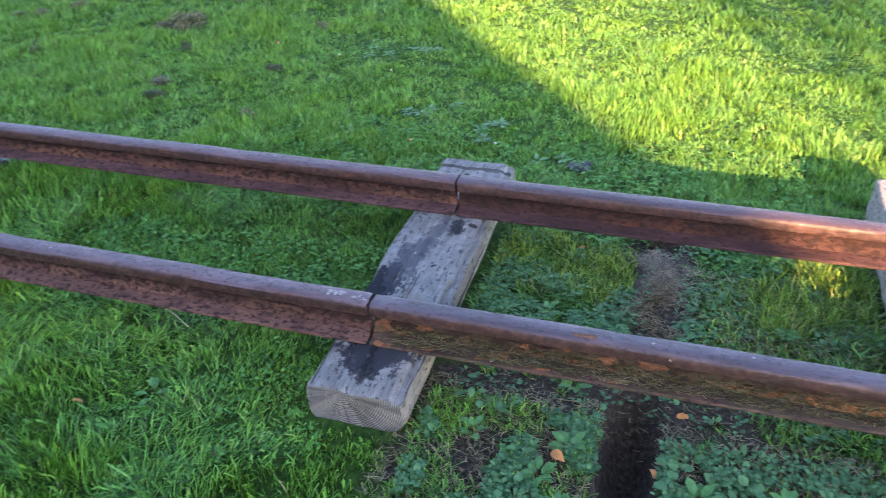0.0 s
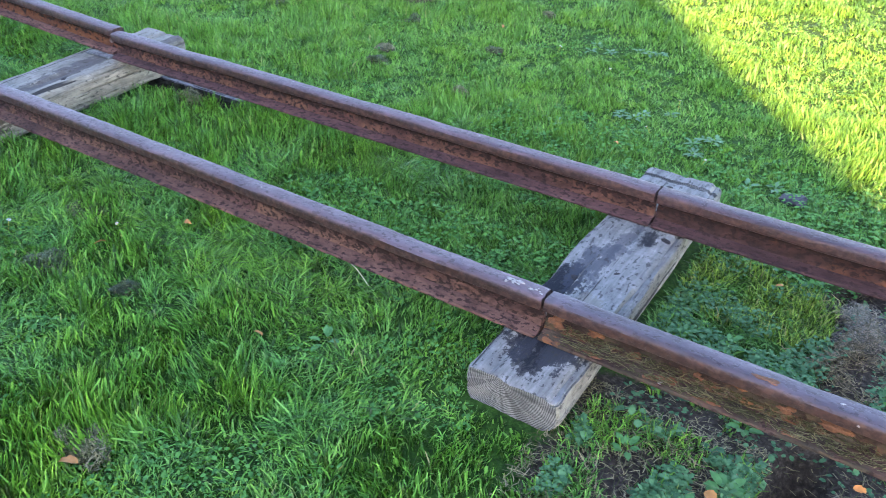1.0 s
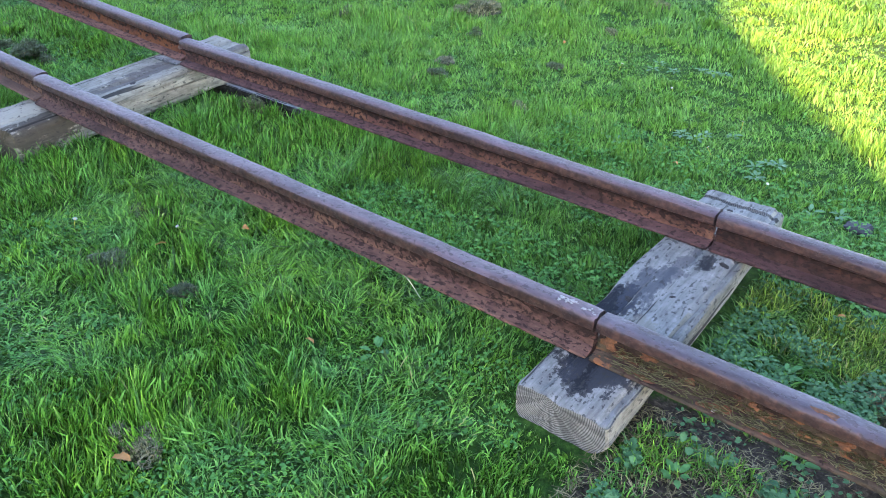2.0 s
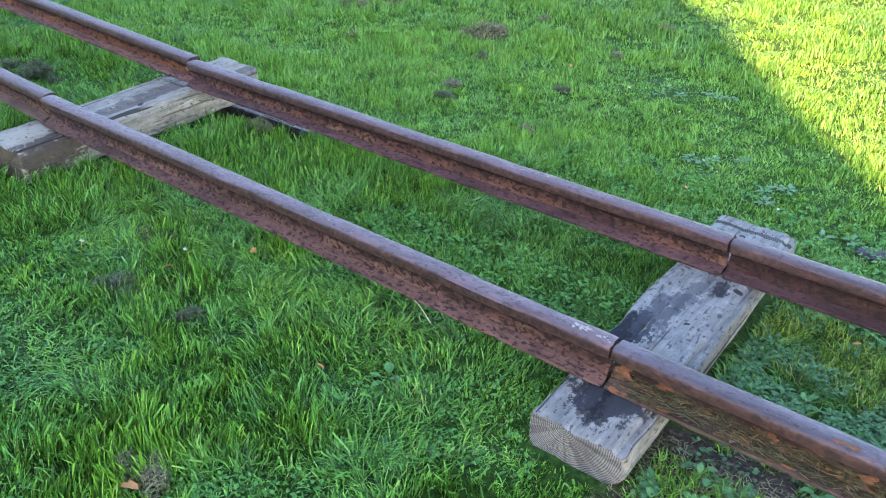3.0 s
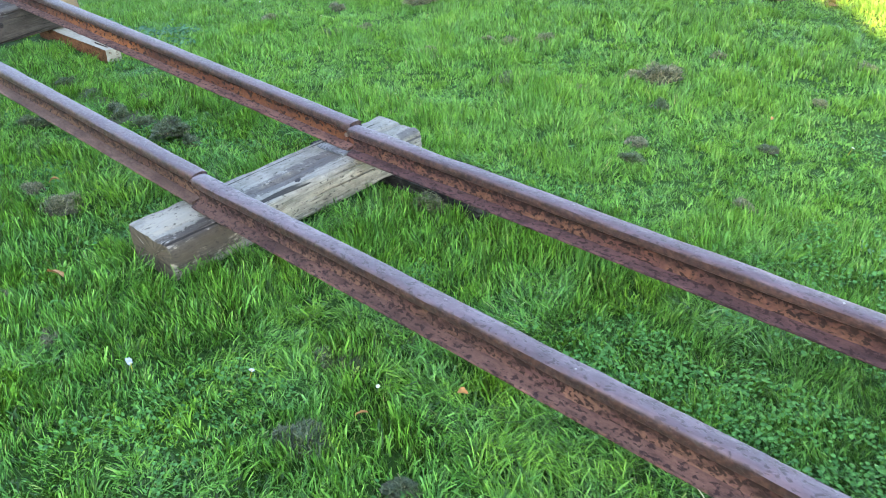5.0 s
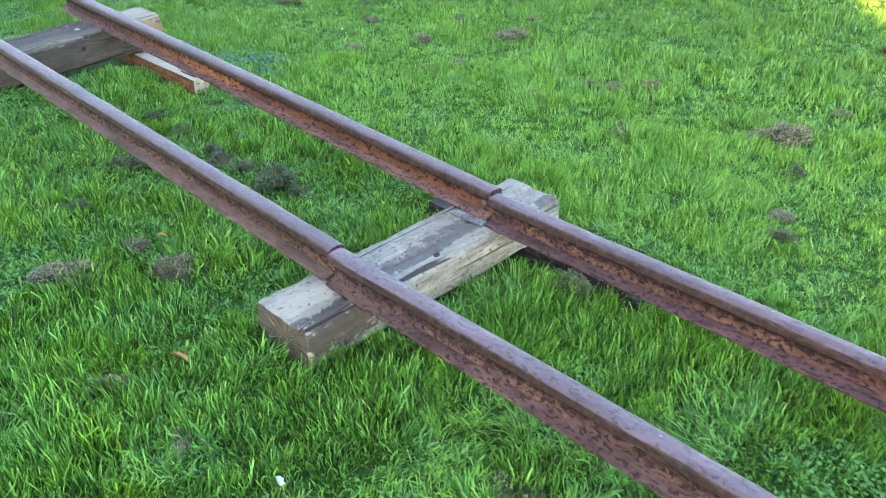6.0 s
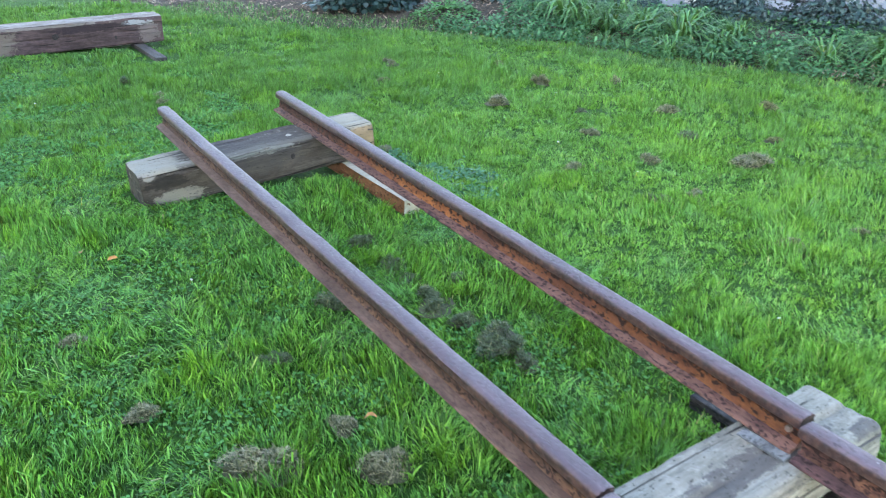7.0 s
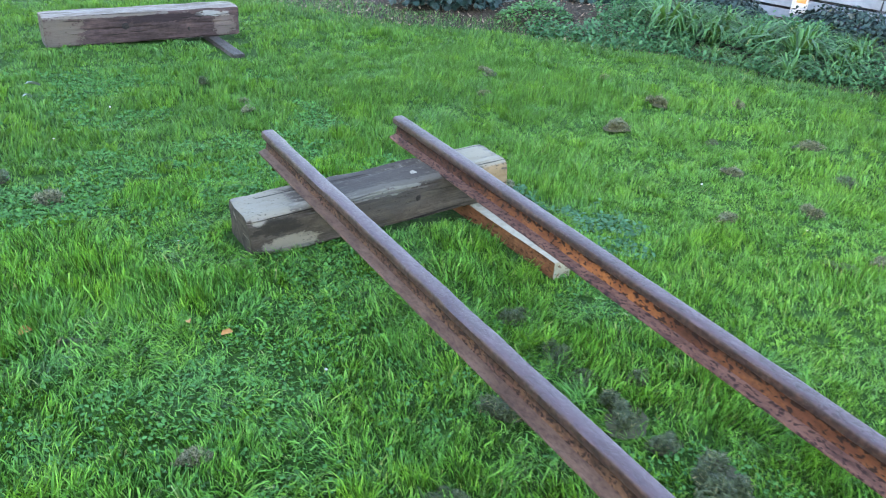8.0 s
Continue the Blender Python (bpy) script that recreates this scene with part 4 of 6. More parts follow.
plank(-3.26, -2.43, 2.68, 2.77, -0.004, 0.058, 0.0, PLANK_DARK, "dark stained packing plank with a greyed top under the sleeper", 41, GREY_FACE)
plank(-3.50, -3.27, 2.69, 2.76, -0.004, 0.045, 0.0, PLANK_DARK, "black-stained packing plank lying behind the sleeper", 44)
plank(-6.20, -5.325, 2.678, 2.775, 0.040, 0.128, 0.0, PLANK_ORANGE, "orange-brown packing plank with a pale cut top under the sleeper", 42, PALE_FACE)
plank(-10.4, -9.55, 2.70, 2.80, -0.005, 0.040, 0.0, timber_material("plank_grey_brown", (0.17, 0.15, 0.135), (0.09, 0.078, 0.07), (0.03, 0.026, 0.024), 0.0, 12), "thin dark packing plank sticking out from the lone sleeper", 43)


# ---- small fittings ----
def hex_bolt(radius, depth):
    bm = bmesh.new()
    bmesh.ops.create_cone(bm, cap_ends=True, segments=6, radius1=radius, radius2=radius * 0.92, depth=depth)
    bmesh.ops.bevel(bm, geom=list(bm.edges), offset=radius * 0.12, segments=1, affect="EDGES")
    return bm_mesh(bm, "bolt")


def flake(rng, length, width):
    """A thin ragged flake lying flat."""
    n = 22
    a = np.linspace(0, 2 * np.pi, n, endpoint=False)
    r = 0.45 + 0.3 * rng.rand(n) + 0.25 * np.sin(2 * a + rng.rand() * 6) * rng.rand() + 0.15 * np.sin(3 * a + rng.rand() * 6)
    bm = bmesh.new()
    top = [bm.verts.new((length / 2 * q * math.cos(t), width / 2 * q * math.sin(t), 0.0010)) for t, q in zip(a, r)]
    low = [bm.verts.new((v.co.x * 1.06, v.co.y * 1.06, -0.0015)) for v in top]
    bm.faces.new(top)
    for k in range(n):
        bm.faces.new((low[k], low[(k + 1) % n], top[(k + 1) % n], top[k]))
    return bm_mesh(bm, "flake", True)


def fit_rails():
    rng = np.random.RandomState(91)
    rails = [o for o in scene.collection.objects if o.name.startswith("rail") and o.type == "EMPTY"]
    mossy, dark, scaly, red, smooth, orange = rails
    of = lambda rail, name: next(c for c in rail.children if c.name.startswith(name))
    pale = plain_material("pale_scuff", (0.20, 0.18, 0.175), (0.36, 0.335, 0.315), 90, 0.7, 0.6)
    rust = plain_material("orange_rust_flake", (0.08, 0.036, 0.018), (0.21, 0.090, 0.040), 110, 0.95, 1.0)
    steel = plain_material("worn_bolt", (0.09, 0.065, 0.055), (0.20, 0.16, 0.14), 60, 0.8, 0.4)
    for x, y, ln, wd in [(2.52 + rng.normal(0, 0.028), rng.normal(0, 0.008), rng.uniform(0.006, 0.024), rng.uniform(0.005, 0.012)) for _ in range(26)]:
        p = part("scuff", flake(rng, ln, wd), pale, of(scaly, "head"), "pale scuff on the rail head")
        p.location = (x, y, RAIL_H - 0.0003 - 6 * y * y)
    for x, z, ln, wd, tilt in ((0.035, 0.050, 0.075, 0.050, 82), (0.14, 0.058, 0.075, 0.034, 80), (0.40, 0.050, 0.040, 0.024, 78), (0.50, 0.064, 0.050, 0.018, 82), (0.60, 0.052, 0.065, 0.030, 80), (0.70, 0.058, 0.120, 0.038, 82), (0.25, 0.042, 0.045, 0.024, 80)):
        p = part("rust_flake", flake(rng, ln, wd), rust, of(mossy, "web"), "bright orange rust flake")
        p.matrix_basis = pose(x, -0.0125, z, tilt, 0, 0)
    for x, ln in ((0.44, 0.09), (0.30, 0.06), (0.15, 0.08), (0.62, 0.06)):
        p = part("rust_flake", flake(rng, ln, 0.020), rust, of(mossy, "foot"), "bright orange rust flake")
        p.matrix_basis = pose(x, -0.036, 0.0125, 12, 0, 4)
    p = part("rust_flake", flake(rng, 0.075, 0.034), rust, of(mossy, "head"), "bright orange rust flake")
    p.matrix_basis = pose(0.545, -0.012, RAIL_H - 0.0012, 8, 0, 0)
    for x, y, z in ((0.325, -0.040, 0.013), (0.745, -0.030, 0.098), (0.70, 0.0, RAIL_H - 0.001)):
        p = part("lime_spot", flake(rng, 0.018, 0.009), pale, of(mossy, "head" if z > 0.05 else "foot"), "small white bird-lime spot")
        p.matrix_basis = pose(x, y, z, 60 if 0.02 < z < 0.1 else 10, 0, 30)
    for rail, x, y, ln in ((scaly, 1.19, 0.004, 0.010), (scaly, 1.62, -0.008, 0.008), (scaly, 0.32, 0.006, 0.007), (red, 0.20, 0.004, 0.009), (red, 1.05, 0.008, 0.010), (red, 1.90, 0.002, 0.008), (mossy, 0.92, 0.006, 0.012)):
        p = part("lime_spot", flake(rng, ln, ln * 0.7), pale, of(rail, "head"), "small white bird-lime spot")
        p.matrix_basis = pose(x, y, RAIL_H - 0.0004 - 6 * y * y, 0, 0, 30)
    b = part("bolt", hex_bolt(0.011, 0.012), steel, of(orange, "web"), "pale worn bolt head in the web")
    b.matrix_basis = pose((Vector((-3.016, 2.540, 0.193)) - Vector((-6.505, 2.553, 0.324))).length - 0.045, -0.0125, 0.050, 90, 0, 0)


fit_rails()
bm = bmesh.new()
box(bm, -0.075, 0.075, -0.020, 0.020, 0, 0.010, 0.002)
shim = part("wooden_shim", bm_mesh(bm, "wooden_shim"), GREY_FACE)
shim.matrix_world = pose(-3.09, 2.487, 0.187, 2.5, 0, 3)
tagged(shim, "thin greyed wooden shim under the rail joint", "shim")


# ---- unseen house added behind the viewer, whose gable casts the shade ----
def build_house():
    house = tagged(new("house"), "unseen rendered house with a tiled gable roof, added to cast the shade", "house", kind="structure")
    house.location = (-4, -8, 0)
    render = plain_material("wall_render", (0.45, 0.42, 0.37), (0.55, 0.52, 0.46), 3, 0.9)
    tiles = plain_material("roof_tiles", (0.16, 0.09, 0.07), (0.24, 0.14, 0.11), 5, 0.85)
    deep, thick = 9.0, 0.13
    # roof outline fitted to the edge of its shade, sagging towards the eaves
    outline = [(0.0, 10.0), (5.83, 5.27), (6.50, 4.90), (6.86, 4.63), (7.20, 4.31), (7.55, 4.06), (7.85, 3.84), (8.15, 3.52)]

    def prism(name, points, y0, y1, material):
        bm = bmesh.new()
        f = bm.faces.new([bm.verts.new((x, y0, z)) for x, z in points])
        r = bmesh.ops.extrude_face_region(bm, geom=[f])
        for g in r["geom"]:
            if isinstance(g, bmesh.types.BMVert):
                g.co.y = y1
        part(name, bm_mesh(bm, name), material, house)

    under = [(x, z - thick - 0.01) for x, z in outline[:-1]]
    prism("wall", [(-7.85, 0), (7.85, 0)] + under[::-1] + [(-x, z) for x, z in under[1:]], 0.0, -deep, render)
    for sg in (1, -1):
        top = [(sg * x, z) for x, z in outline]
        prism("roof", top + [(x, z - thick) for x, z in top[::-1]], 0.12, -deep - 0.12, tiles)
    # small blocks added for the notches in the shade's edge
    for x0, x1, z0, z1 in ((6.22, 6.40, 4.9, 5.19), (6.75, 6.84, 4.6, 4.90)):
        bm = bmesh.new()
        box(bm, x0, x1, -0.35, -0.02, z0, z1, 0.02)
        part("roof_vent", bm_mesh(bm, "roof_vent"), render, house)


build_house()


# ---- things lying in the lawn ----
def strands(rng, n, radius, height, length, width):
    """A tangle of short dry stems heaped over a low mound."""
    a, r = rng.uniform(0, 2 * np.pi, n), radius * np.sqrt(rng.rand(n))
    x, y = r * np.cos(a), r * np.sin(a) * 0.75
    z = height * np.clip(1 - (r / radius) ** 2, 0, 1) * (0.5 + 0.6 * rng.rand(n)) + 0.004
    yaw, tip = rng.uniform(0, 2 * np.pi, n), rng.normal(0.1, 0.45, n)
    ln = length * (0.4 + 0.9 * rng.rand(n))
    d = np.stack([np.cos(yaw) * np.cos(tip), np.sin(yaw) * np.cos(tip), np.sin(tip)], 1)
    s = np.stack([-np.sin(yaw), np.cos(yaw), 0.4 * rng.normal(0, 1, n)], 1)
    p = np.stack([x, y, z], 1)
    w = (width * (0.5 + rng.rand(n)))[:, None]
    bend = np.stack([rng.normal(0, 0.3, n), rng.normal(0, 0.3, n), rng.normal(0, 0.25, n)], 1) * ln[:, None]
    a0, a1, a2 = p - d * ln[:, None] / 2, p + bend * 0.4, p + d * ln[:, None] / 2
    v = np.stack([a0 - s * w, a0 + s * w, a1 + s * w, a1 - s * w, a2 + s * w * 0.6, a2 - s * w * 0.6], 1)
    v[:, :, 2] = np.maximum(v[:, :, 2], 0.0)
    base = (np.arange(n) * 6)[:, None]
    return v.reshape(-1, 3), np.tile([4, 4], n), (base + np.array([[0, 1, 2, 3, 3, 2, 4, 5]])).ravel()


def mound(rng, radius, height, spots):
    """A crumbly heap of earth, one skin over several lumps (across, along, size)."""
    rings, seg = 8, 20

    def top(x, y):
        lump = max(size * math.exp(-(((x - u) ** 2 + (y - w) ** 2) / (0.020 * (0.5 + size)) ** 2)) for u, w, size in spots)
        return height * lump * (0.8 + 0.4 * rng.rand()) - 0.006

    v, loops, sizes = [(0, 0, top(0, 0))], [], []
    for k in range(1, rings + 1):
        for j in range(seg):
            a = 2 * np.pi * j / seg
            r = radius * k / rings * (0.92 + 0.16 * rng.rand())
            v.append((r * np.cos(a), 0.8 * r * np.sin(a), top(r * np.cos(a), 0.8 * r * np.sin(a))))
    for j in range(seg):
        loops += [0, 1 + j, 1 + (j + 1) % seg]
        sizes.append(3)
    for k in range(rings - 1):
        for j in range(seg):
            a, b = 1 + k * seg + j, 1 + k * seg + (j + 1) % seg
            loops += [a, a + seg, b + seg, b]
            sizes.append(4)
    return np.array(v), np.array(sizes), np.array(loops)


EARTH = plain_material("clod_earth", (0.032, 0.034, 0.015), (0.090, 0.088, 0.042), 70, 0.95, 0.9)
CLOD_SETS = [
    ("tangled clump of dry mown grass and earth lying on the lawn", [  # x, y, size
        (-5.53, 3.99, 1.1), (-4.88, 4.03, 1.0), (-4.82, 4.24, 1.1), (-5.04, 5.0, 1.6), (-4.14, 4.11, 1.2), (-4.05, 4.12, 0.9), (-4.07, 4.63, 0.7),
        (-3.90, 4.66, 0.9), (-3.75, 4.84, 1.2), (-3.48, 4.09, 1.2), (-2.78, 4.60, 2.0), (-2.92, 4.52, 1.2), (-2.60, 4.26, 0.9), (-2.01, 5.55, 1.0), (-2.75, 7.07, 1.1),
        (-3.08, 6.88, 0.9), (-2.75, 5.23, 0.8), (-2.34, 3.57, 1.0), (-1.93, 4.06, 0.7), (-3.04, 4.19, 0.7), (-1.98, 4.80, 0.8), (-1.75, 3.47, 0.8)]),
    ("matted clump of old grass cuttings in the lawn behind the rails", [
        (-8.48, 4.49, 1.4), (-7.96, 4.07, 0.9), (-6.96, 4.52, 1.5), (-7.32, 5.25, 1.4), (-6.16, 5.49, 1.5), (-5.62, 5.12, 1.2), (-5.02, 4.98, 1.4), (-5.41, 4.52, 1.1),
        (-6.02, 4.60, 1.0), (-8.09, 5.41, 1.0), (-5.83, 6.34, 1.4), (-7.1, 5.9, 1.0), (-6.5, 4.95, 0.8), (-5.3, 5.6, 0.9)]),
    ("dark clump of wet grass cuttings between the rails", [
        (-5.12, 2.33, 0.9), (-4.84, 2.33, 1.1), (-4.69, 2.31, 0.8), (-4.44, 2.29, 1.2), (-4.30, 2.33, 0.8), (-4.10, 2.35, 1.2), (-3.97, 2.37, 0.9), (-4.61, 2.50, 0.7), (-4.66, 1.98, 1.1)]),
    ("grey-brown tuft of withered grass pulled out onto the lawn", [
        (-3.71, 1.635, 1.2), (-3.95, 1.62, 0.8), (-3.87, 1.32, 1.6), (-4.30, 1.10, 0.8), (-4.40, 1.58, 0.7), (-3.25, 1.20, 1.0), (-4.85, 1.02, 0.8),
        (-2.01, 1.43, 1.1), (-1.695, 1.472, 0.7), (-2.18, 1.705, 0.9), (-2.92, 1.20, 0.6), (-1.27, 1.00, 1.0), (-2.70, 2.62, 1.1), (-7.34, 0.78, 1.0), (-6.95, 0.96, 1.1), (-8.30, 2.35, 0.9), (-8.87, 2.24, 1.0), (-5.57, 0.85, 0.7), (-2.42, 3.74, 0.8), (-6.33, 3.15, 0.9), (-8.10, 2.32, 0.9)]),
]


CUTTINGS = grass_material("grass_cuttings", (0.044, 0.043, 0.022), (0.140, 0.132, 0.072), (0.31, 0.28, 0.160), 0.05, 0)


def build_clods():
    rng = np.random.RandomState(51)
    kinds = []
    for k in range(6):  # each a few ragged lumps run together
        spots = [(rng.normal(0, 0.026), rng.normal(0, 0.017), rng.uniform(0.4, 0.9)) for _ in range(rng.randint(3, 6))]
        e = mesh_from("earth", *mound(rng, 0.062, 0.030, spots), True)
        tangle = []
        for u, w, size in spots:
            v, f, l = strands(rng, 300, 0.052 * size, 0.036 * size, 0.022, 0.0008)
            tangle.append((v + np.array([u, w, 0]), f, l))
        s = mesh_from("stems", *joined(*tangle))
        e.materials.append(EARTH)
        s.materials.append(THATCH)
        pale = s.copy()
        pale.materials[0] = CUTTINGS
        kinds.append((e, s, pale))
    for row, (label, places) in enumerate(CLOD_SETS):
        for x, y, size in places:
            e, s, pale = kinds[rng.randint(6)]
            s = s if row == 2 or size < 1.3 and rng.rand() < 0.4 else pale
            size *= 1.12 if row == 2 else 1.0
            ob = tagged(new("grass_clump", s), label, "grass clump", "dry grass clumps")
            ob.matrix_world = pose(x, y, float(ground_z(x, y)) + (0.028 if size > 1.3 else 0.016), 0, 0, rng.uniform(0, 360)) @ Matrix.Diagonal((size, size * rng.uniform(0.7, 1.0), size * rng.uniform(0.75, 1.1), 1)) @ Matrix.Scale(1.18, 4)
            part("earth", e, EARTH, ob)


build_clods()


def flat_leaf(rng, length, width):
    n = 9
    t = np.linspace(0, 1, n)
    w = width / 2 * np.sin(np.pi * np.clip(t * 0.92 + 0.06, 0, 1)) ** 0.7 * (1 + 0.15 * rng.normal(0, 1, n))
    w[0], w[-1] = 0.001, 0.001
    curl = 0.18 * length * np.sin(np.pi * t) * rng.uniform(0.4, 1.3) + 0.1 * length * t * rng.uniform(-1, 1)
    v = np.concatenate([np.stack([t * length, -w, curl + np.abs(w) * 0.5], 1), np.stack([t * length, 0 * t, curl], 1), np.stack([t * length, w, curl + np.abs(w) * 0.6], 1)])
    loops = []
    for k in range(n - 1):
        loops += [k, k + 1, n + k + 1, n + k, n + k, n + k + 1, 2 * n + k + 1, 2 * n + k]
    return v, np.full(2 * (n - 1), 4), np.array(loops)


def build_fallen_leaves():
    rng = np.random.RandomState(61)
    spots = [(-1.925, 1.585, 0.030), (-1.81, 1.80, 0.028), (-1.185, 1.517, 0.026), (-1.20, 0.944, 0.040), (-3.183, 1.375, 0.055), (-3.90, 1.712, 0.036), (-2.96, 2.5, 0.030),
             (-5.51, 1.20, 0.030), (-5.38, 1.273, 0.034), (-4.94, 2.14, 0.026), (-5.669, 0.677, 0.045),
             (0.00, 1.66, 0.034), (0.235, 1.66, 0.026), (0.27, 1.86, 0.026), (-0.06, 2.60, 0.022), (-0.90, 3.3, 0.022), (-2.05, 4.35, 0.024)]
    kinds = [mesh_from("fallen_leaf", *flat_leaf(rng, 1.0, 0.55), True) for _ in range(4)]
    for me in kinds:
        me.materials.append(DEAD)
    for x, y, s in spots:
        ob = new("fallen_leaf", kinds[rng.randint(4)])
        ob.matrix_world = pose(x, y, float(ground_z(x, y)) + 0.045, rng.uniform(5, 30), rng.uniform(-15, 15), rng.uniform(0, 360)) @ Matrix.Diagonal((1.25 * s, 1.25 * s, 1.25 * s, 1))
        tagged(ob, "dry orange-brown fallen leaf resting on the grass", "leaf", "fallen leaves")


build_fallen_leaves()


def build_daisies():
    """White daisies and petals in the lawn."""
    rng = np.random.RandomState(62)
    bm = bmesh.new()
    for k in range(11):
        a = 2 * math.pi * k / 11
        c, s = math.cos(a), math.sin(a)
        q = [bm.verts.new((r * c - w * s, r * s + w * c, z)) for r, w, z in ((0.003, -0.001, 0.0), (0.009, -0.0022, 0.002), (0.0105, 0.0, 0.0022), (0.009, 0.0022, 0.002), (0.003, 0.001, 0.0))]
        bm.faces.new(q)
    petals = bm_mesh(bm, "petals")
    petals.materials.append(PETAL)
    bm = bmesh.new()
    bmesh.ops.create_icosphere(bm, subdivisions=1, radius=0.0034)
    bmesh.ops.create_cone(bm, cap_ends=True, segments=5, radius1=0.0009, radius2=0.0009, depth=0.05, matrix=Matrix.Translation((0, 0, -0.026)))
    middle = bm_mesh(bm, "flower_centre", True)
    middle.materials.append(plain_material("flower_yellow", (0.55, 0.38, 0.03), (0.7, 0.5, 0.05), 200))
    spots = [(-1.01, 1.95), (-2.58, 1.28), (-1.98, 1.67), (-0.85, 3.9), (-1.28, 4.09), (-0.87, 3.54), (-1.63, 4.24), (-0.55, 3.35), (-6.14, 1.34), (-5.034, 1.51), (-3.67, 3.41),
             (-7.6, 5.5), (-6.9, 5.05), (-7.9, 4.6), (-5.9, 4.2), (-6.4, 5.6), (-5.2, 4.2), (-10.58, 3.35), (-8.3, 1.5), (-7.8, 1.1), (-8.7, 2.9), (-2.3, 1.49), (-0.5, 2.95), (-1.4, 2.1)]
    for x, y in spots:
        ob = new("daisy", petals)
        s = rng.uniform(0.5, 0.8)
        ob.matrix_world = pose(x, y, float(ground_z(x, y)) + 0.05, rng.uniform(-30, 30), rng.uniform(-30, 30), rng.uniform(0, 360)) @ Matrix.Diagonal((s, s, s, 1))
        part("flower_centre", middle, None, ob, "yellow flower centre")
        tagged(ob, "small white daisy flowering in the lawn", "flower", "daisies in the lawn")


build_daisies()


SCRAP = plain_material("grey_white_scrap", (0.24, 0.28, 0.24), (0.40, 0.42, 0.40), 90, 0.7, 0.4)


def build_white_litter():
    """Pale feathers or scraps on the grass near the lone sleeper."""
    rng = np.random.RandomState(63)
    for x, y, s in ((-8.89, 1.184, 0.10), (-8.64, 1.10, 0.06), (-2.585, 1.278, 0.032)):
        me = mesh_from("white_scrap", *flat_leaf(rng, s, s * 0.6), True)
        ob = part("white_scrap", me, SCRAP)
        ob.matrix_world = pose(x, y, float(ground_z(x, y)) + (0.06 if x < -5 else 0.04), 10, -15, rng.uniform(0, 360))
        tagged(ob, "crumpled white scrap lying on the lawn", "litter", "white scraps")


build_white_litter()


def build_stone():
    bm = bmesh.new()
    bmesh.ops.create_icosphere(bm, subdivisions=2, radius=0.045)
    for v in bm.verts:
        k = 1 + 0.7 * noise.noise(v.co * 26)
        v.co = Vector((max(-0.050, min(0.044, v.co.x * 1.1 * k + 0.3 * v.co.y)), max(-0.036, min(0.034, v.co.y * 1.1 * k)), max(-0.012, min(0.010 + 0.10 * v.co.x, v.co.z * k))))
    ob = part("stone", bm_mesh(bm, "stone"), plain_material("slate_stone", (0.018, 0.018, 0.024), (0.045, 0.045, 0.056), 40, 0.8, 0.5))
    ob.location = (-0.184, 3.279, float(ground_z(-0.184, 3.279)) + 0.02)
    tagged(ob, "small dark slate stone lying in the grass", "stone")


build_stone()


def build_stalk():
    """One long pale stalk bent out from under the near rail."""
    cu = bpy.data.curves.new("dry_stalk", "CURVE")
    cu.dimensions, cu.bevel_depth, cu.bevel_resolution = "3D", 0.0016, 1
    sp = cu.splines.new("BEZIER")
    sp.bezier_points.add(2)
    for p, co in zip(sp.bezier_points, ((-1.33, 1.935, 0.085), (-1.19, 1.918, 0.072), (-1.12, 1.905, 0.030))):
        p.co = co
        p.handle_left_type = p.handle_right_type = "AUTO"
    cu.materials.append(plain_material("straw", (0.38, 0.36, 0.22), (0.55, 0.52, 0.34), 60))
    tagged(new("dry_stalk", cu), "long pale dry stalk bent over the grass", "stalk")


build_stalk()


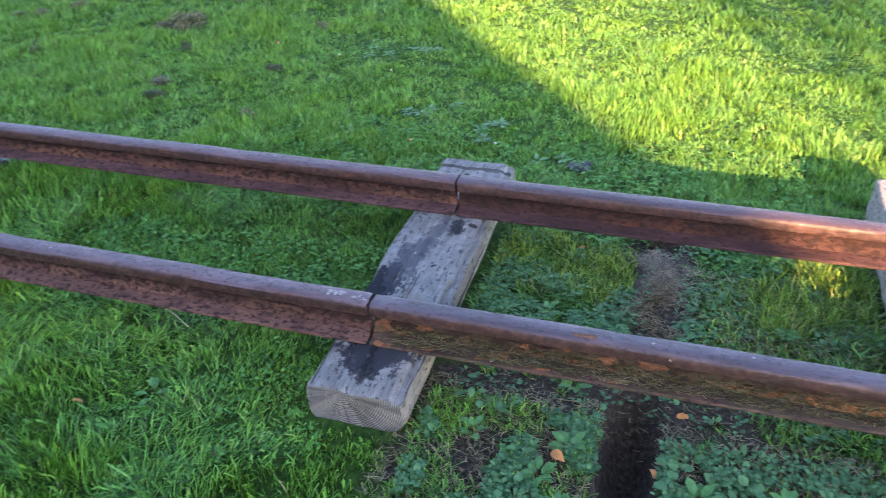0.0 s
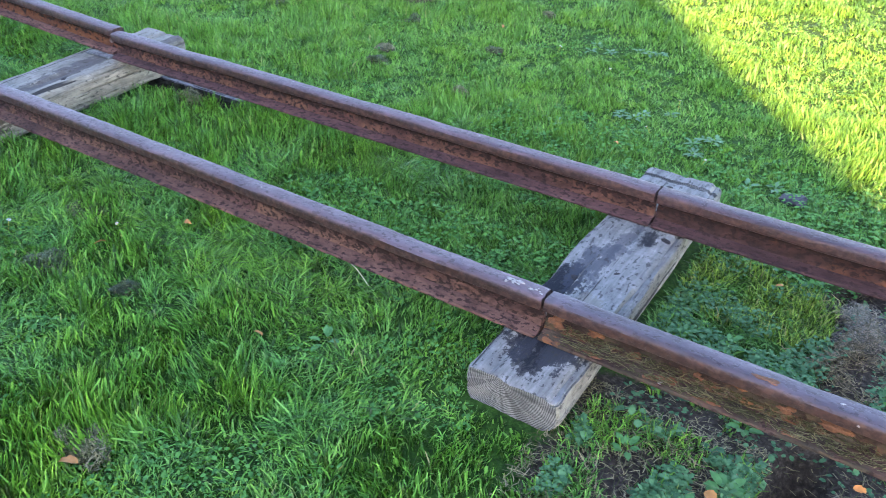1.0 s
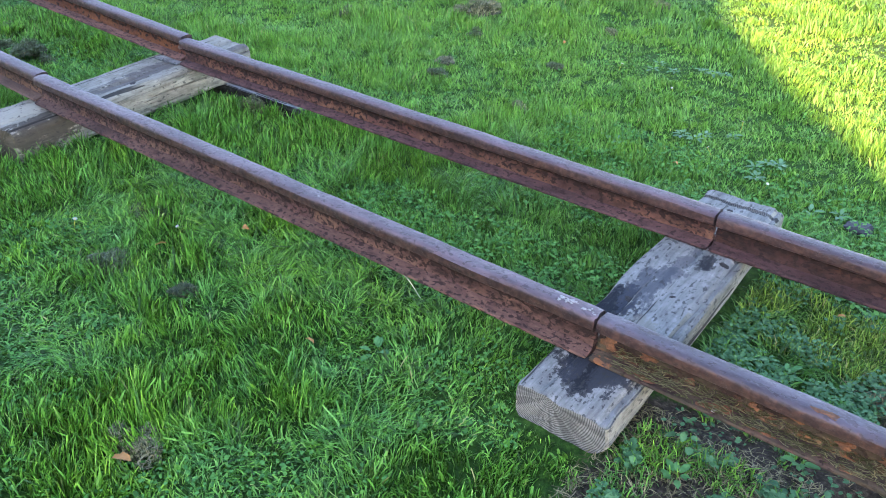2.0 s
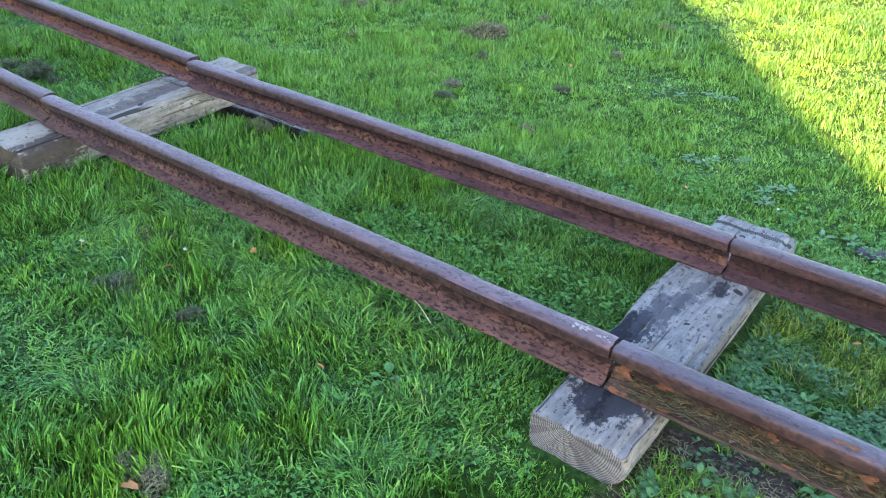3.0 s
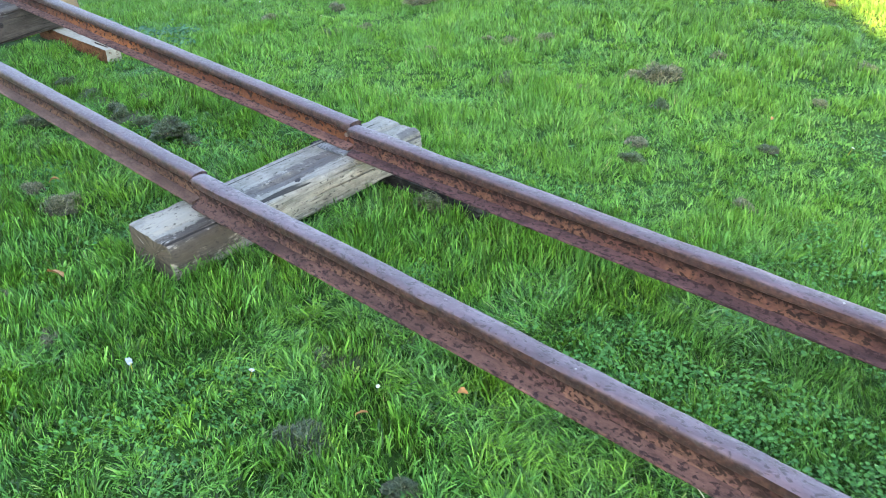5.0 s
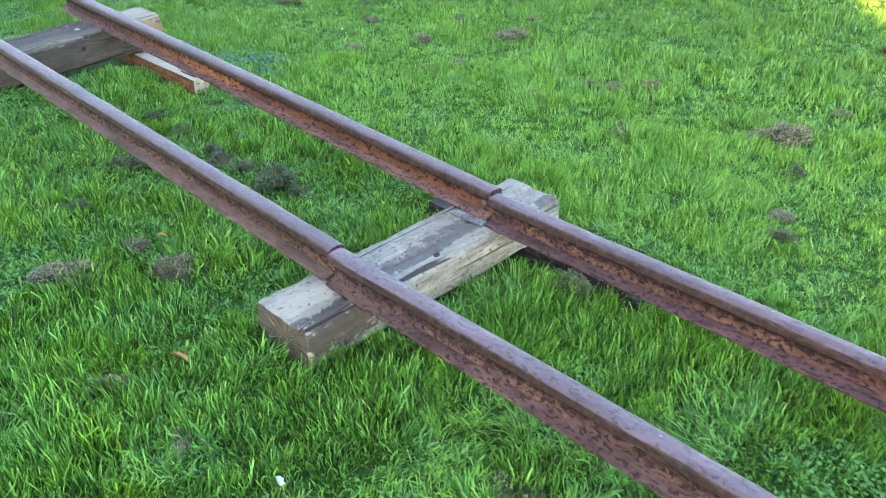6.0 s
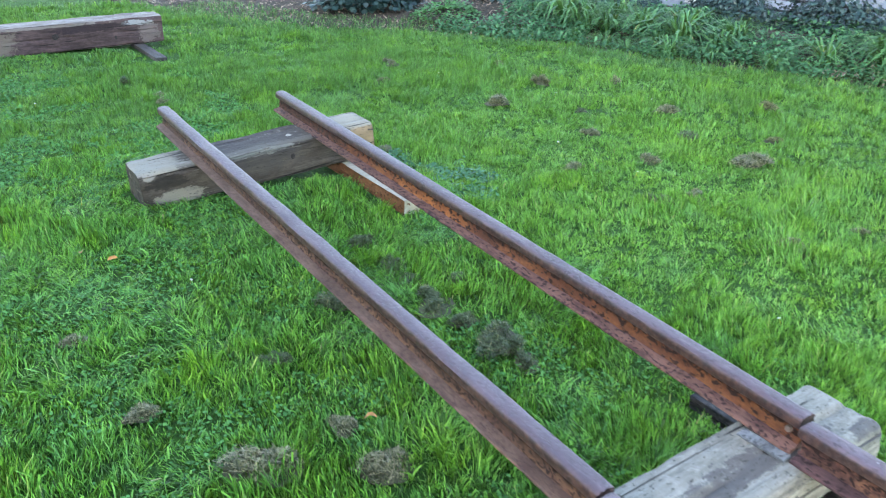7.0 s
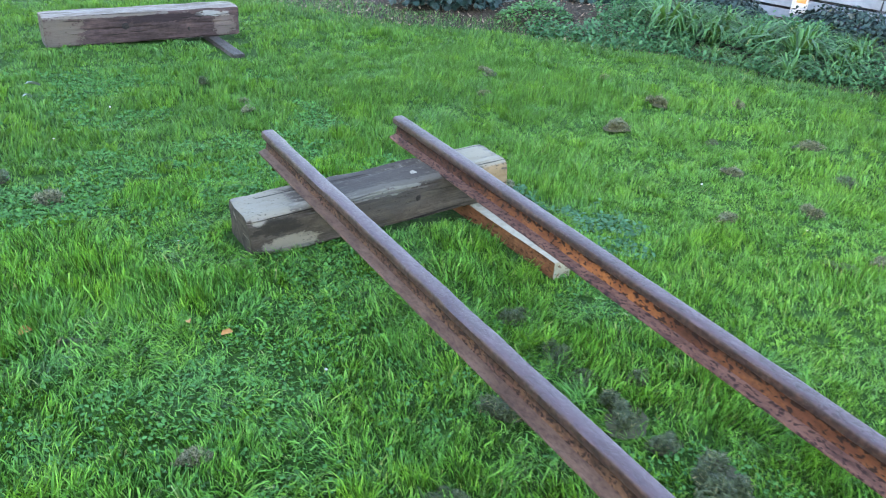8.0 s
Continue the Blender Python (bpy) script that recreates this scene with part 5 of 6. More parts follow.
# ---- weeds and bare ground beside the near sleeper ----
def build_weeds():
    rng = np.random.RandomState(71)

    def patch(x0, x1, y0, y1, n, size, tall):
        x, y = rng.uniform(x0, x1, n), rng.uniform(y0, y1, n)
        keep = (vnoise(x, y, 0.08, 72) > 0.38) & ~taken(x, y) & (bump_at(x, y, 0.17, 1.76, 0.085, 0.22) < 0.45)
        x, y = x[keep], y[keep]
        n = len(x)
        z = ground_z(x, y) + 0.004 + tall * rng.rand(n)
        ln = size * (0.55 + 0.8 * rng.rand(n))
        return leaves(np.stack([x, y, z], 1), ln, ln * rng.uniform(0.6, 0.95, n), rng.uniform(0, 2 * np.pi, n), rng.normal(0.2, 0.35, n), rng.uniform(0.0, 0.3, n))

    a = joined(patch(0.24, 1.15, 1.38, 1.80, 8000, 0.0130, 0.04), patch(0.25, 0.75, 1.38, 1.72, 900, 0.026, 0.04), patch(-0.33, 0.10, 1.36, 1.80, 8500, 0.0120, 0.03), patch(-0.33, 0.10, 1.36, 1.84, 700, 0.022, 0.03), patch(-0.3, 1.1, 1.78, 2.02, 900, 0.015, 0.02),
               patch(-0.33, 0.12, 2.02, 2.45, 4600, 0.0125, 0.035), patch(-0.33, 0.10, 2.45, 2.66, 900, 0.0125, 0.03), patch(0.05, 0.16, 2.05, 2.66, 420, 0.013, 0.04), patch(0.24, 0.34, 2.05, 2.66, 480, 0.014, 0.04), patch(0.28, 0.85, 2.0, 2.60, 2400, 0.014, 0.025), patch(-0.3, 0.7, 2.62, 2.95, 700, 0.018, 0.03))
    ob = part("clover_patch", mesh_from("clover_patch", *a), BURROW_LEAF)
    tagged(ob, "low green clover and weeds in thin turf round the sleeper", "weeds", kind="stuff")

    ob = part("lawn_clover", mesh_from("lawn_clover", *joined(patch(-1.7, -0.62, 1.95, 2.46, 5200, 0.0125, 0.042), patch(-1.5, 0.7, 2.64, 3.55, 9000, 0.0140, 0.045))), CLOVER)
    tagged(ob, "bright clover leaves in thin turf beside the rail", "weeds", kind="stuff")

    # clover and creeping leaves wherever the turf is short
    for n, x0, x1, y0, y1, size, seed, level, mat, label in (
            (40000, -3.2, 1.25, 0.7, 3.0, 0.0125, 74, 0.57, CLOVER, "small clover leaves mixed into the lawn"),
            (9000, -3.6, 1.6, 3.0, 5.0, 0.0150, 77, 0.62, CLOVER, "small clover leaves in the lawn behind the track"),
            (30000, -7.2, -3.2, 0.35, 3.0, 0.0145, 78, 0.59, CREEPER, "broad clover leaves in the lawn before the rails"),
            (20000, -9.4, -6.6, 0.2, 2.8, 0.0210, 79, 0.50, CREEPER, "patches of clover in the lawn past the rail ends"),
            (2600, -6.3, -5.3, 2.95, 3.50, 0.0230, 80, 0.46, BANK_LEAF, "leafy blue-green weeds in the lawn behind the rail")):
        x, y = rng.uniform(x0, x1, n), rng.uniform(y0, y1, n)
        short = 1 - np.clip(0.28 + 1.35 * vnoise(x, y, 0.34, 21) - 0.4 + 0.8 * (vnoise(x, y, 0.09, 22) - 0.5), 0, 1)
        keep = (0.55 * vnoise(x, y, 0.45, seed) + 0.45 * short + 0.25 * (vnoise(x, y, 0.07, seed + 1) - 0.5) > level) & ~taken(x, y) & (bare_at(x, y) < 0.5)
        x, y = x[keep], y[keep]
        n = len(x)
        ln = size * (0.5 + 0.8 * rng.rand(n))
        p = np.stack([x, y, ground_z(x, y) + 0.006 + 0.024 * rng.rand(n)], 1)
        ob = part("lawn_clover", mesh_from("lawn_clover", *leaves(p, ln, ln * rng.uniform(0.55, 0.95, n), rng.uniform(0, 6.28, n), rng.normal(0.3, 0.4, n), np.full(n, 0.12))), mat)
        tagged(ob, label, "weeds", kind="stuff")

    # thin grass among the weeds, and taller tufts between the rails
    for n, x0, x1, y0, y1, tall, label in ((4200, -0.34, 0.10, 1.36, 1.84, 0.036, "thin short grass among the weeds by the sleeper"), (3600, 0.26, 1.2, 1.36, 1.80, 0.034, "thin short grass among the weeds past the burrow"),
                                           (3800, -0.33, 0.11, 2.36, 2.70, 0.042, "yellowish grass patch between the rails"), (2600, 0.48, 0.80, 2.30, 2.72, 0.068, "taller sunlit grass between the rails"),
                                           (2800, 0.27, 0.90, 2.02, 2.60, 0.042, "thin grass growing through dry stems between the rails")):
        x, y = rng.uniform(x0, x1, n), rng.uniform(y0, y1, n)
        keep = (vnoise(x, y, 0.09, 88) + 0.3 * rng.rand(n) > 0.52) & ~taken(x, y) & (bump_at(x, y, 0.17, 1.76, 0.085, 0.22) < 0.4)
        x, y = x[keep], y[keep]
        n = len(x)
        p = np.stack([x, y, ground_z(x, y) - 0.003], 1)
        ob = part("burrow_grass", mesh_from("burrow_grass", *blades(rng, p, tall * (0.5 + rng.rand(n)), np.full(n, 0.0032), rng.uniform(0, 6.28, n), 0.1 + 0.9 * rng.rand(n), 0.6)), YELLOW_GRASS if tall in (0.042, 0.068) else GRASS)
        tagged(ob, label, "grass", kind="stuff")

    # larger plants
    for cx, cy, k, size, label in ((0.035, 1.705, 15, 0.043, "bright green young dock plant beside the burrow hole"), (0.01, 1.94, 14, 0.036, "small light green rosette growing under the rail"),
                                   (0.33, 1.62, 13, 0.045, "leafy green weed at the edge of the burrow"), (-1.05, 1.62, 6, 0.042, "broad-leaved plantain in the grass"), (0.43, 1.58, 15, 0.038, "leafy green weed at the edge of the burrow"), (0.30, 1.50, 15, 0.040, "leafy green weed at the edge of the burrow"), (0.52, 1.66, 12, 0.040, "low rosette weed in dry stems by the rail"), (-0.02, 1.60, 16, 0.036, "bright green young dock plant beside the burrow hole"), (0.05, 1.52, 15, 0.038, "bright green young dock plant beside the burrow hole"), (-0.20, 1.70, 11, 0.034, "low rosette weed in dry stems by the rail"), (-0.12, 2.25, 12, 0.034, "low rosette weed in dry stems by the rail"), (0.55, 2.30, 12, 0.036, "low rosette weed in dry stems by the rail")):
        yaw = np.linspace(0, 2 * np.pi * 1.6, k) + rng.normal(0, 0.2, k)
        ln = size * (0.6 + 0.5 * rng.rand(k))
        p = np.tile([0, 0, 0.015], (k, 1)) + np.c_[0.3 * size * np.cos(yaw), 0.3 * size * np.sin(yaw), 0.02 * rng.rand(k)]
        me = mesh_from("weed_plant", *leaves(p, ln, ln * 0.55, yaw, rng.uniform(0.2, 0.8, k), np.full(k, 0.3)))
        ob = part("weed_plant", me, WEED)
        ob.location = (cx, cy, float(ground_z(cx, cy)))
        tagged(ob, label, "weed", "leafy weeds")

    # pale broad-leaved rosettes in the thin turf behind the track
    for cx, cy, crowns, label in ((-0.62, 3.60, 5, "pale blue-green plantain rosette flat in the thin turf"), (-0.92, 3.70, 4, "pale blue-green plantain rosette flat in the thin turf"), (-0.30, 3.30, 2, "pale plantain rosette beside the slate stone"),
                                  (-1.28, 4.47, 4, "pale plantain rosette among bare spots in the lawn"), (-1.48, 4.40, 3, "pale plantain rosette among bare spots in the lawn"), (-1.24, 3.40, 2, "small pale plantain rosette close behind the rail")):
        for _ in range(crowns):
            k = rng.randint(6, 10)
            yaw = np.linspace(0, 2 * np.pi, k, endpoint=False) + rng.normal(0, 0.25, k)
            ln = 0.036 * (0.6 + 0.6 * rng.rand(k))
            p = np.c_[0.008 * np.cos(yaw), 0.008 * np.sin(yaw), 0.012 + 0.012 * rng.rand(k)]
            ob = part("plantain", mesh_from("plantain", *leaves(p, ln, ln * 0.48, yaw, rng.uniform(0.1, 0.7, k), np.full(k, 0.35))), PALE_WEED)
            x, y = cx + rng.normal(0, 0.06), cy + rng.normal(0, 0.05)
            ob.location = (x, y, float(ground_z(x, y)))
            tagged(ob, label, "weed", "pale rosette weeds")

    # dry stems over the spoil, round the holes, and on the rail's foot
    def straw(n, x0, x1, y0, y1, z, length, heaped=False):
        v, s, l = strands(rng, n, 1.0, 0.0, 1.0, 0.0)
        x, y = rng.uniform(x0, x1, n), rng.uniform(y0, y1, n)
        if heaped:
            x, y = rng.normal((x0 + x1) / 2, (x1 - x0) / 4.0, n), rng.normal((y0 + y1) / 2, (y1 - y0) / 3.2, n)
            x = x + 0.16 * (vnoise(y, 0 * y, 0.10, 76) - 0.5)
        yaw, ln = rng.uniform(0, 2 * np.pi, n), length * (0.4 + rng.rand(n))
        zz = (ground_z(x, y) + z if z < 0.1 else z + 0.9 * (y - y0)) + 0.008 * rng.rand(n)
        d = np.stack([np.cos(yaw), np.sin(yaw) * (0.45 if z > 0.1 else 1.0), rng.normal(0.05, 0.2, n) * (0.3 if z > 0.1 else 1)], 1)
        q = np.stack([-np.sin(yaw), np.cos(yaw), 0 * yaw], 1) * 0.0010
        p = np.stack([x, y, zz], 1)
        h = d * ln[:, None] / 2
        b = np.stack([0.15 * rng.normal(0, 1, n), 0.15 * rng.normal(0, 1, n), 0.08 * rng.rand(n)], 1) * ln[:, None] * (0.3 if z > 0.1 else 1)
        v = np.stack([p - h - q, p - h + q, p + b + q, p + b - q, p + h + q, p + h - q], 1).reshape(-1, 3)
        return v, s, l

    ob = part("dry_stems", mesh_from("dry_stems", *joined(straw(700, -0.3, 1.1, 1.84, 2.06, 0.004, 0.028),
                                                          straw(2300, 0.25, 1.0, 2.05, 2.62, 0.012, 0.042), straw(4200, 0.24, 1.15, 1.38, 1.86, 0.014, 0.032), straw(2600, -0.40, 0.1, 1.38, 1.9, 0.010, 0.024))), DRY)
    tagged(ob, "withered stems and cuttings strewn over the bare earth", "dry grass", kind="stuff")
    ob = part("dug_spoil", mesh_from("dug_spoil", *joined(straw(2000, 0.11, 0.28, 2.14, 2.70, 0.010, 0.026, True), straw(1300, 0.15, 0.24, 2.30, 2.64, 0.026, 0.026, True))), SPOIL)
    tagged(ob, "brown fibrous earth scraped up between the rails", "spoil", kind="stuff")
    ob = part("mown_clippings", mesh_from("mown_clippings", *straw(2300, -0.44, 1.25, YN - 0.047, YN - 0.012, 0.1735, 0.026)), CLIPPINGS)
    tagged(ob, "dry olive grass clippings lying on the rail's foot", "clippings", kind="stuff")


DRY = grass_material("dry_stems", (0.046, 0.038, 0.020), (0.135, 0.110, 0.060), (0.29, 0.24, 0.140), 0.05, 0)
SPOIL = grass_material("fibrous_spoil", (0.028, 0.018, 0.009), (0.098, 0.068, 0.037), (0.24, 0.178, 0.100), 0.05, 0)
CLIPPINGS = grass_material("dried_clippings", (0.036, 0.036, 0.018), (0.100, 0.100, 0.052), (0.21, 0.20, 0.115), 0.05, 0)
build_weeds()


# ---- overgrown bank along the far edge of the lawn ----
def straps(rng, n, tall, width):
    """Arching strap leaves from one root."""
    yaw = rng.uniform(0, 2 * np.pi, n)
    h = tall * (0.45 + 0.6 * rng.rand(n))
    out = h * rng.uniform(0.45, 1.7, n)
    r = 0.06 * np.sqrt(rng.rand(n))
    stations = np.array([0.0, 0.3, 0.58, 0.82, 1.0])
    up = np.array([0.0, 0.46, 0.76, 0.82, 0.66])
    wd = np.array([0.8, 1.0, 0.85, 0.55, 0.05])
    side = np.stack([-np.sin(yaw), np.cos(yaw), 0 * yaw], 1)
    v = []
    for t, u, w in zip(stations, up, wd):
        c = np.stack([(r + out * t ** 1.7) * np.cos(yaw), (r + out * t ** 1.7) * np.sin(yaw), h * (u - 0.25 * (t ** 3) * (out / h))], 1)
        hw = (width * w * (0.7 + 0.6 * (np.arange(n) % 3) / 2) / 2)[:, None]
        v += [c - side * hw, c + side * hw]
    v = np.stack(v, 1).reshape(-1, 3)
    base = (np.arange(n) * 10)[:, None]
    quads = np.array([[0, 1, 3, 2, 2, 3, 5, 4, 4, 5, 7, 6, 6, 7, 9, 8]])
    return v, np.full(n * 4, 4), (base + quads).ravel()


def build_bank():
    rng = np.random.RandomState(81)
    kinds = []
    for k in range(5):
        me = mesh_from("strap_grass_tuft", *straps(rng, 84, rng.uniform(0.38, 0.56), 0.021))
        me.materials.append(STRAP)
        kinds.append(me)
    for row, (off, n) in enumerate(((0.30, 18), (0.62, 22), (1.0, 22), (1.4, 17), (1.85, 12))):
        for t in np.linspace(0.02, 1.0, n):
            x = -9.3 + 5.2 * t + rng.uniform(-0.15, 0.15)
            y = float(edge_y(x)) + off + rng.uniform(-0.15, 0.2)
            x -= off * 0.45
            if row == 0 and rng.rand() < 0.25 or row > 0 and vnoise(x, y, 0.6, 84) < 0.42:
                continue
            ob = new("strap_grass_tuft", kinds[rng.randint(5)])
            s = rng.uniform(0.6, 1.15) * (0.6, 1.1, 0.9, 0.62, 0.42)[row]
            ob.matrix_world = pose(x, y, float(ground_z(x, y)) - 0.02, rng.uniform(-6, 6), rng.uniform(-6, 6), rng.uniform(0, 360)) @ Matrix.Diagonal((s, s, s, 1))
            tagged(ob, "arching tuft of long green strap-leaved grass on the bank", "grass tuft", "long grass tufts on the bank")

    # low creeping leaves along the foot of the bank
    n = 34000
    x = rng.uniform(-11.2, -4.5, n)
    y = edge_y(x) + 0.05 + 0.25 * vnoise(x, 0 * x, 0.5, 87) + 2.2 * rng.rand(n) ** 1.2
    keep = (vnoise(x, y, 0.35, 82) > 0.36) & ~((x < -9.9) & (y < 6.4)) & (rng.rand(n) < np.clip((x + 10.4) / 0.8, 0.15, 1))
    x, y = x[keep], y[keep]
    n = len(x)
    ln = 0.042 * (0.5 + 0.9 * rng.rand(n))
    p = np.stack([x, y, ground_z(x, y) + 0.02 + 0.14 * rng.rand(n) * np.clip((y - edge_y(x)) / 0.5, 0.15, 1)], 1)
    ob = part("creeping_weeds", mesh_from("creeping_weeds", *leaves(p, ln, ln * 0.6, rng.uniform(0, 6.28, n), rng.normal(0.25, 0.5, n), np.full(n, 0.2))), BANK_LEAF)
    tagged(ob, "low creeping green leaves covering the foot of the bank", "weeds", kind="stuff")

    # leaf litter on the bare earth
    n = 5200
    x = rng.uniform(-13.5, -8.6, n)
    y = edge_y(x) + 0.02 + 3.0 * rng.rand(n)
    ln = 0.036 * (0.4 + 0.9 * rng.rand(n))
    p = np.stack([x, y, ground_z(x, y) + 0.006 + 0.02 * rng.rand(n)], 1)
    ob = part("leaf_litter", mesh_from("leaf_litter", *leaves(p, ln, ln * 0.6, rng.uniform(0, 6.28, n), rng.normal(0, 0.3, n), rng.normal(0, 0.3, n))), LITTER)
    tagged(ob, "brown leaf litter strewn over bare earth", "leaf litter", kind="stuff")

    n = 900
    x = rng.uniform(-6.3, -4.3, n)
    y = edge_y(x) + 0.05 + 1.6 * rng.rand(n)
    ln = 0.05 * (0.4 + 0.9 * rng.rand(n))
    p = np.stack([x, y, ground_z(x, y) + 0.05 + 0.05 * rng.rand(n)], 1)
    ob = part("leaf_litter", mesh_from("leaf_litter", *leaves(p, ln, ln * 0.3, rng.uniform(0, 6.28, n), rng.normal(0.2, 0.4, n), rng.normal(0, 0.3, n))), LITTER)
    tagged(ob, "dry brown leaves and stalks among the bank grass", "leaf litter", kind="stuff")

    # sparse long blades where lawn and bank meet
    n = 16000
    x = rng.uniform(-12.5, -4.5, n)
    y = edge_y(x) - 0.25 + 1.0 * rng.rand(n) ** 1.5
    p = np.stack([x, y, ground_z(x, y)], 1)
    ob = part("edge_grass", mesh_from("edge_grass", *blades(rng, p, 0.03 + 0.06 * rng.rand(n), np.full(n, 0.006), rng.uniform(0, 6.28, n), 0.2 + 0.8 * rng.rand(n))), STRAP)
    tagged(ob, "uneven taller grass where lawn meets bank", "grass", kind="stuff")

    # ivy bushes
    def ivy(cx, cy, rx, ry, h, n, label):
        a, b = rng.uniform(0, 2 * np.pi, n), np.arccos(rng.uniform(0.0, 1, n))
        r = 0.72 + 0.33 * rng.rand(n)
        r = r * (0.8 + 0.45 * vnoise(a * 2 + 9, b * 3, 1.0, 83))
        p = np.stack([rx * r * np.sin(b) * np.cos(a), ry * r * np.sin(b) * np.sin(a), 0.02 + h * r * np.cos(b)], 1)
        ln = (0.066 if h > 0.6 else 0.042) * (0.5 + 0.8 * rng.rand(n))
        ob = tagged(new("ivy_bush"), label, "bush", "ivy at the back of the lawn")
        ob.location = (cx, cy, float(ground_z(cx, cy)) - 0.02)
        part("leaves", mesh_from("ivy_leaves", *leaves(p, ln, ln * 0.95, a + rng.normal(0, 0.6, n), rng.normal(-0.5, 0.4, n), np.full(n, 0.15))), IVY, ob)
        v, s, l = strands(rng, 130, 0.6, 0.5, 0.5, 0.005)
        part("stems", mesh_from("ivy_stems", v * [rx, ry, h * 1.4], s, l), EARTH, ob)

    ivy(-11.05, 5.68, 0.45, 0.62, 0.8, 3200, "dark blue-green ivy bush at the lawn's edge")
    ivy(-10.75, 7.65, 0.50, 0.65, 0.75, 2600, "dense dark ivy growing up beside the fence")
    ivy(-8.35, 9.0, 0.75, 0.30, 0.27, 2600, "dark ivy sprawling along the foot of the fence")
    ivy(-7.2, 9.2, 0.70, 0.32, 0.38, 3000, "dark ivy sprawling along the foot of the fence")
    ivy(-9.75, 8.70, 0.50, 0.30, 0.20, 1500, "low dark ivy at the foot of the fence")
    ivy(-5.9, 9.45, 0.70, 0.32, 0.32, 2200, "dark ivy sprawling along the foot of the fence")

    # bright low plant between the ivy bushes
    n = 700
    a, r = rng.uniform(0, 6.28, n), 0.36 * np.sqrt(rng.rand(n))
    p = np.stack([r * np.cos(a) * 0.8, r * np.sin(a) * 1.3, 0.17 * np.clip(1 - (r / 0.36) ** 2, 0.05, 1) * (0.6 + 0.5 * rng.rand(n))], 1)
    ln = 0.05 * (0.6 + 0.6 * rng.rand(n))
    ob = part("ground_plant", mesh_from("ground_plant", *leaves(p, ln, ln * 0.7, a + rng.normal(0, 0.7, n), rng.normal(0.3, 0.4, n), np.full(n, 0.2))), WEED)
    ob.location = (-10.18, 6.22, float(ground_z(-10.18, 6.22)))
    tagged(ob, "bushy bright green plant on the bare bank", "plant")

    # a few bare twigs
    for k in range(6):
        bm = bmesh.new()
        bmesh.ops.create_cone(bm, cap_ends=True, segments=6, radius1=0.009, radius2=0.004, depth=rng.uniform(0.3, 0.7))
        for v in bm.verts:
            v.co.x += 0.12 * v.co.z * v.co.z
        ob = part("twig", bm_mesh(bm, "twig", True), BARK)
        x, y = -10.6 + rng.uniform(-0.4, 0.5), 6.7 + rng.uniform(-0.4, 0.5)
        ob.matrix_world = pose(x, y, float(ground_z(x, y)) + 0.10, rng.uniform(40, 80), 0, rng.uniform(0, 360))
        tagged(ob, "bare grey-brown fallen twig on the bank", "twig", "fallen twigs")


BARK = plain_material("twig_bark", (0.10, 0.08, 0.065), (0.28, 0.23, 0.19), 40, 0.9, 0.6)
build_bank()


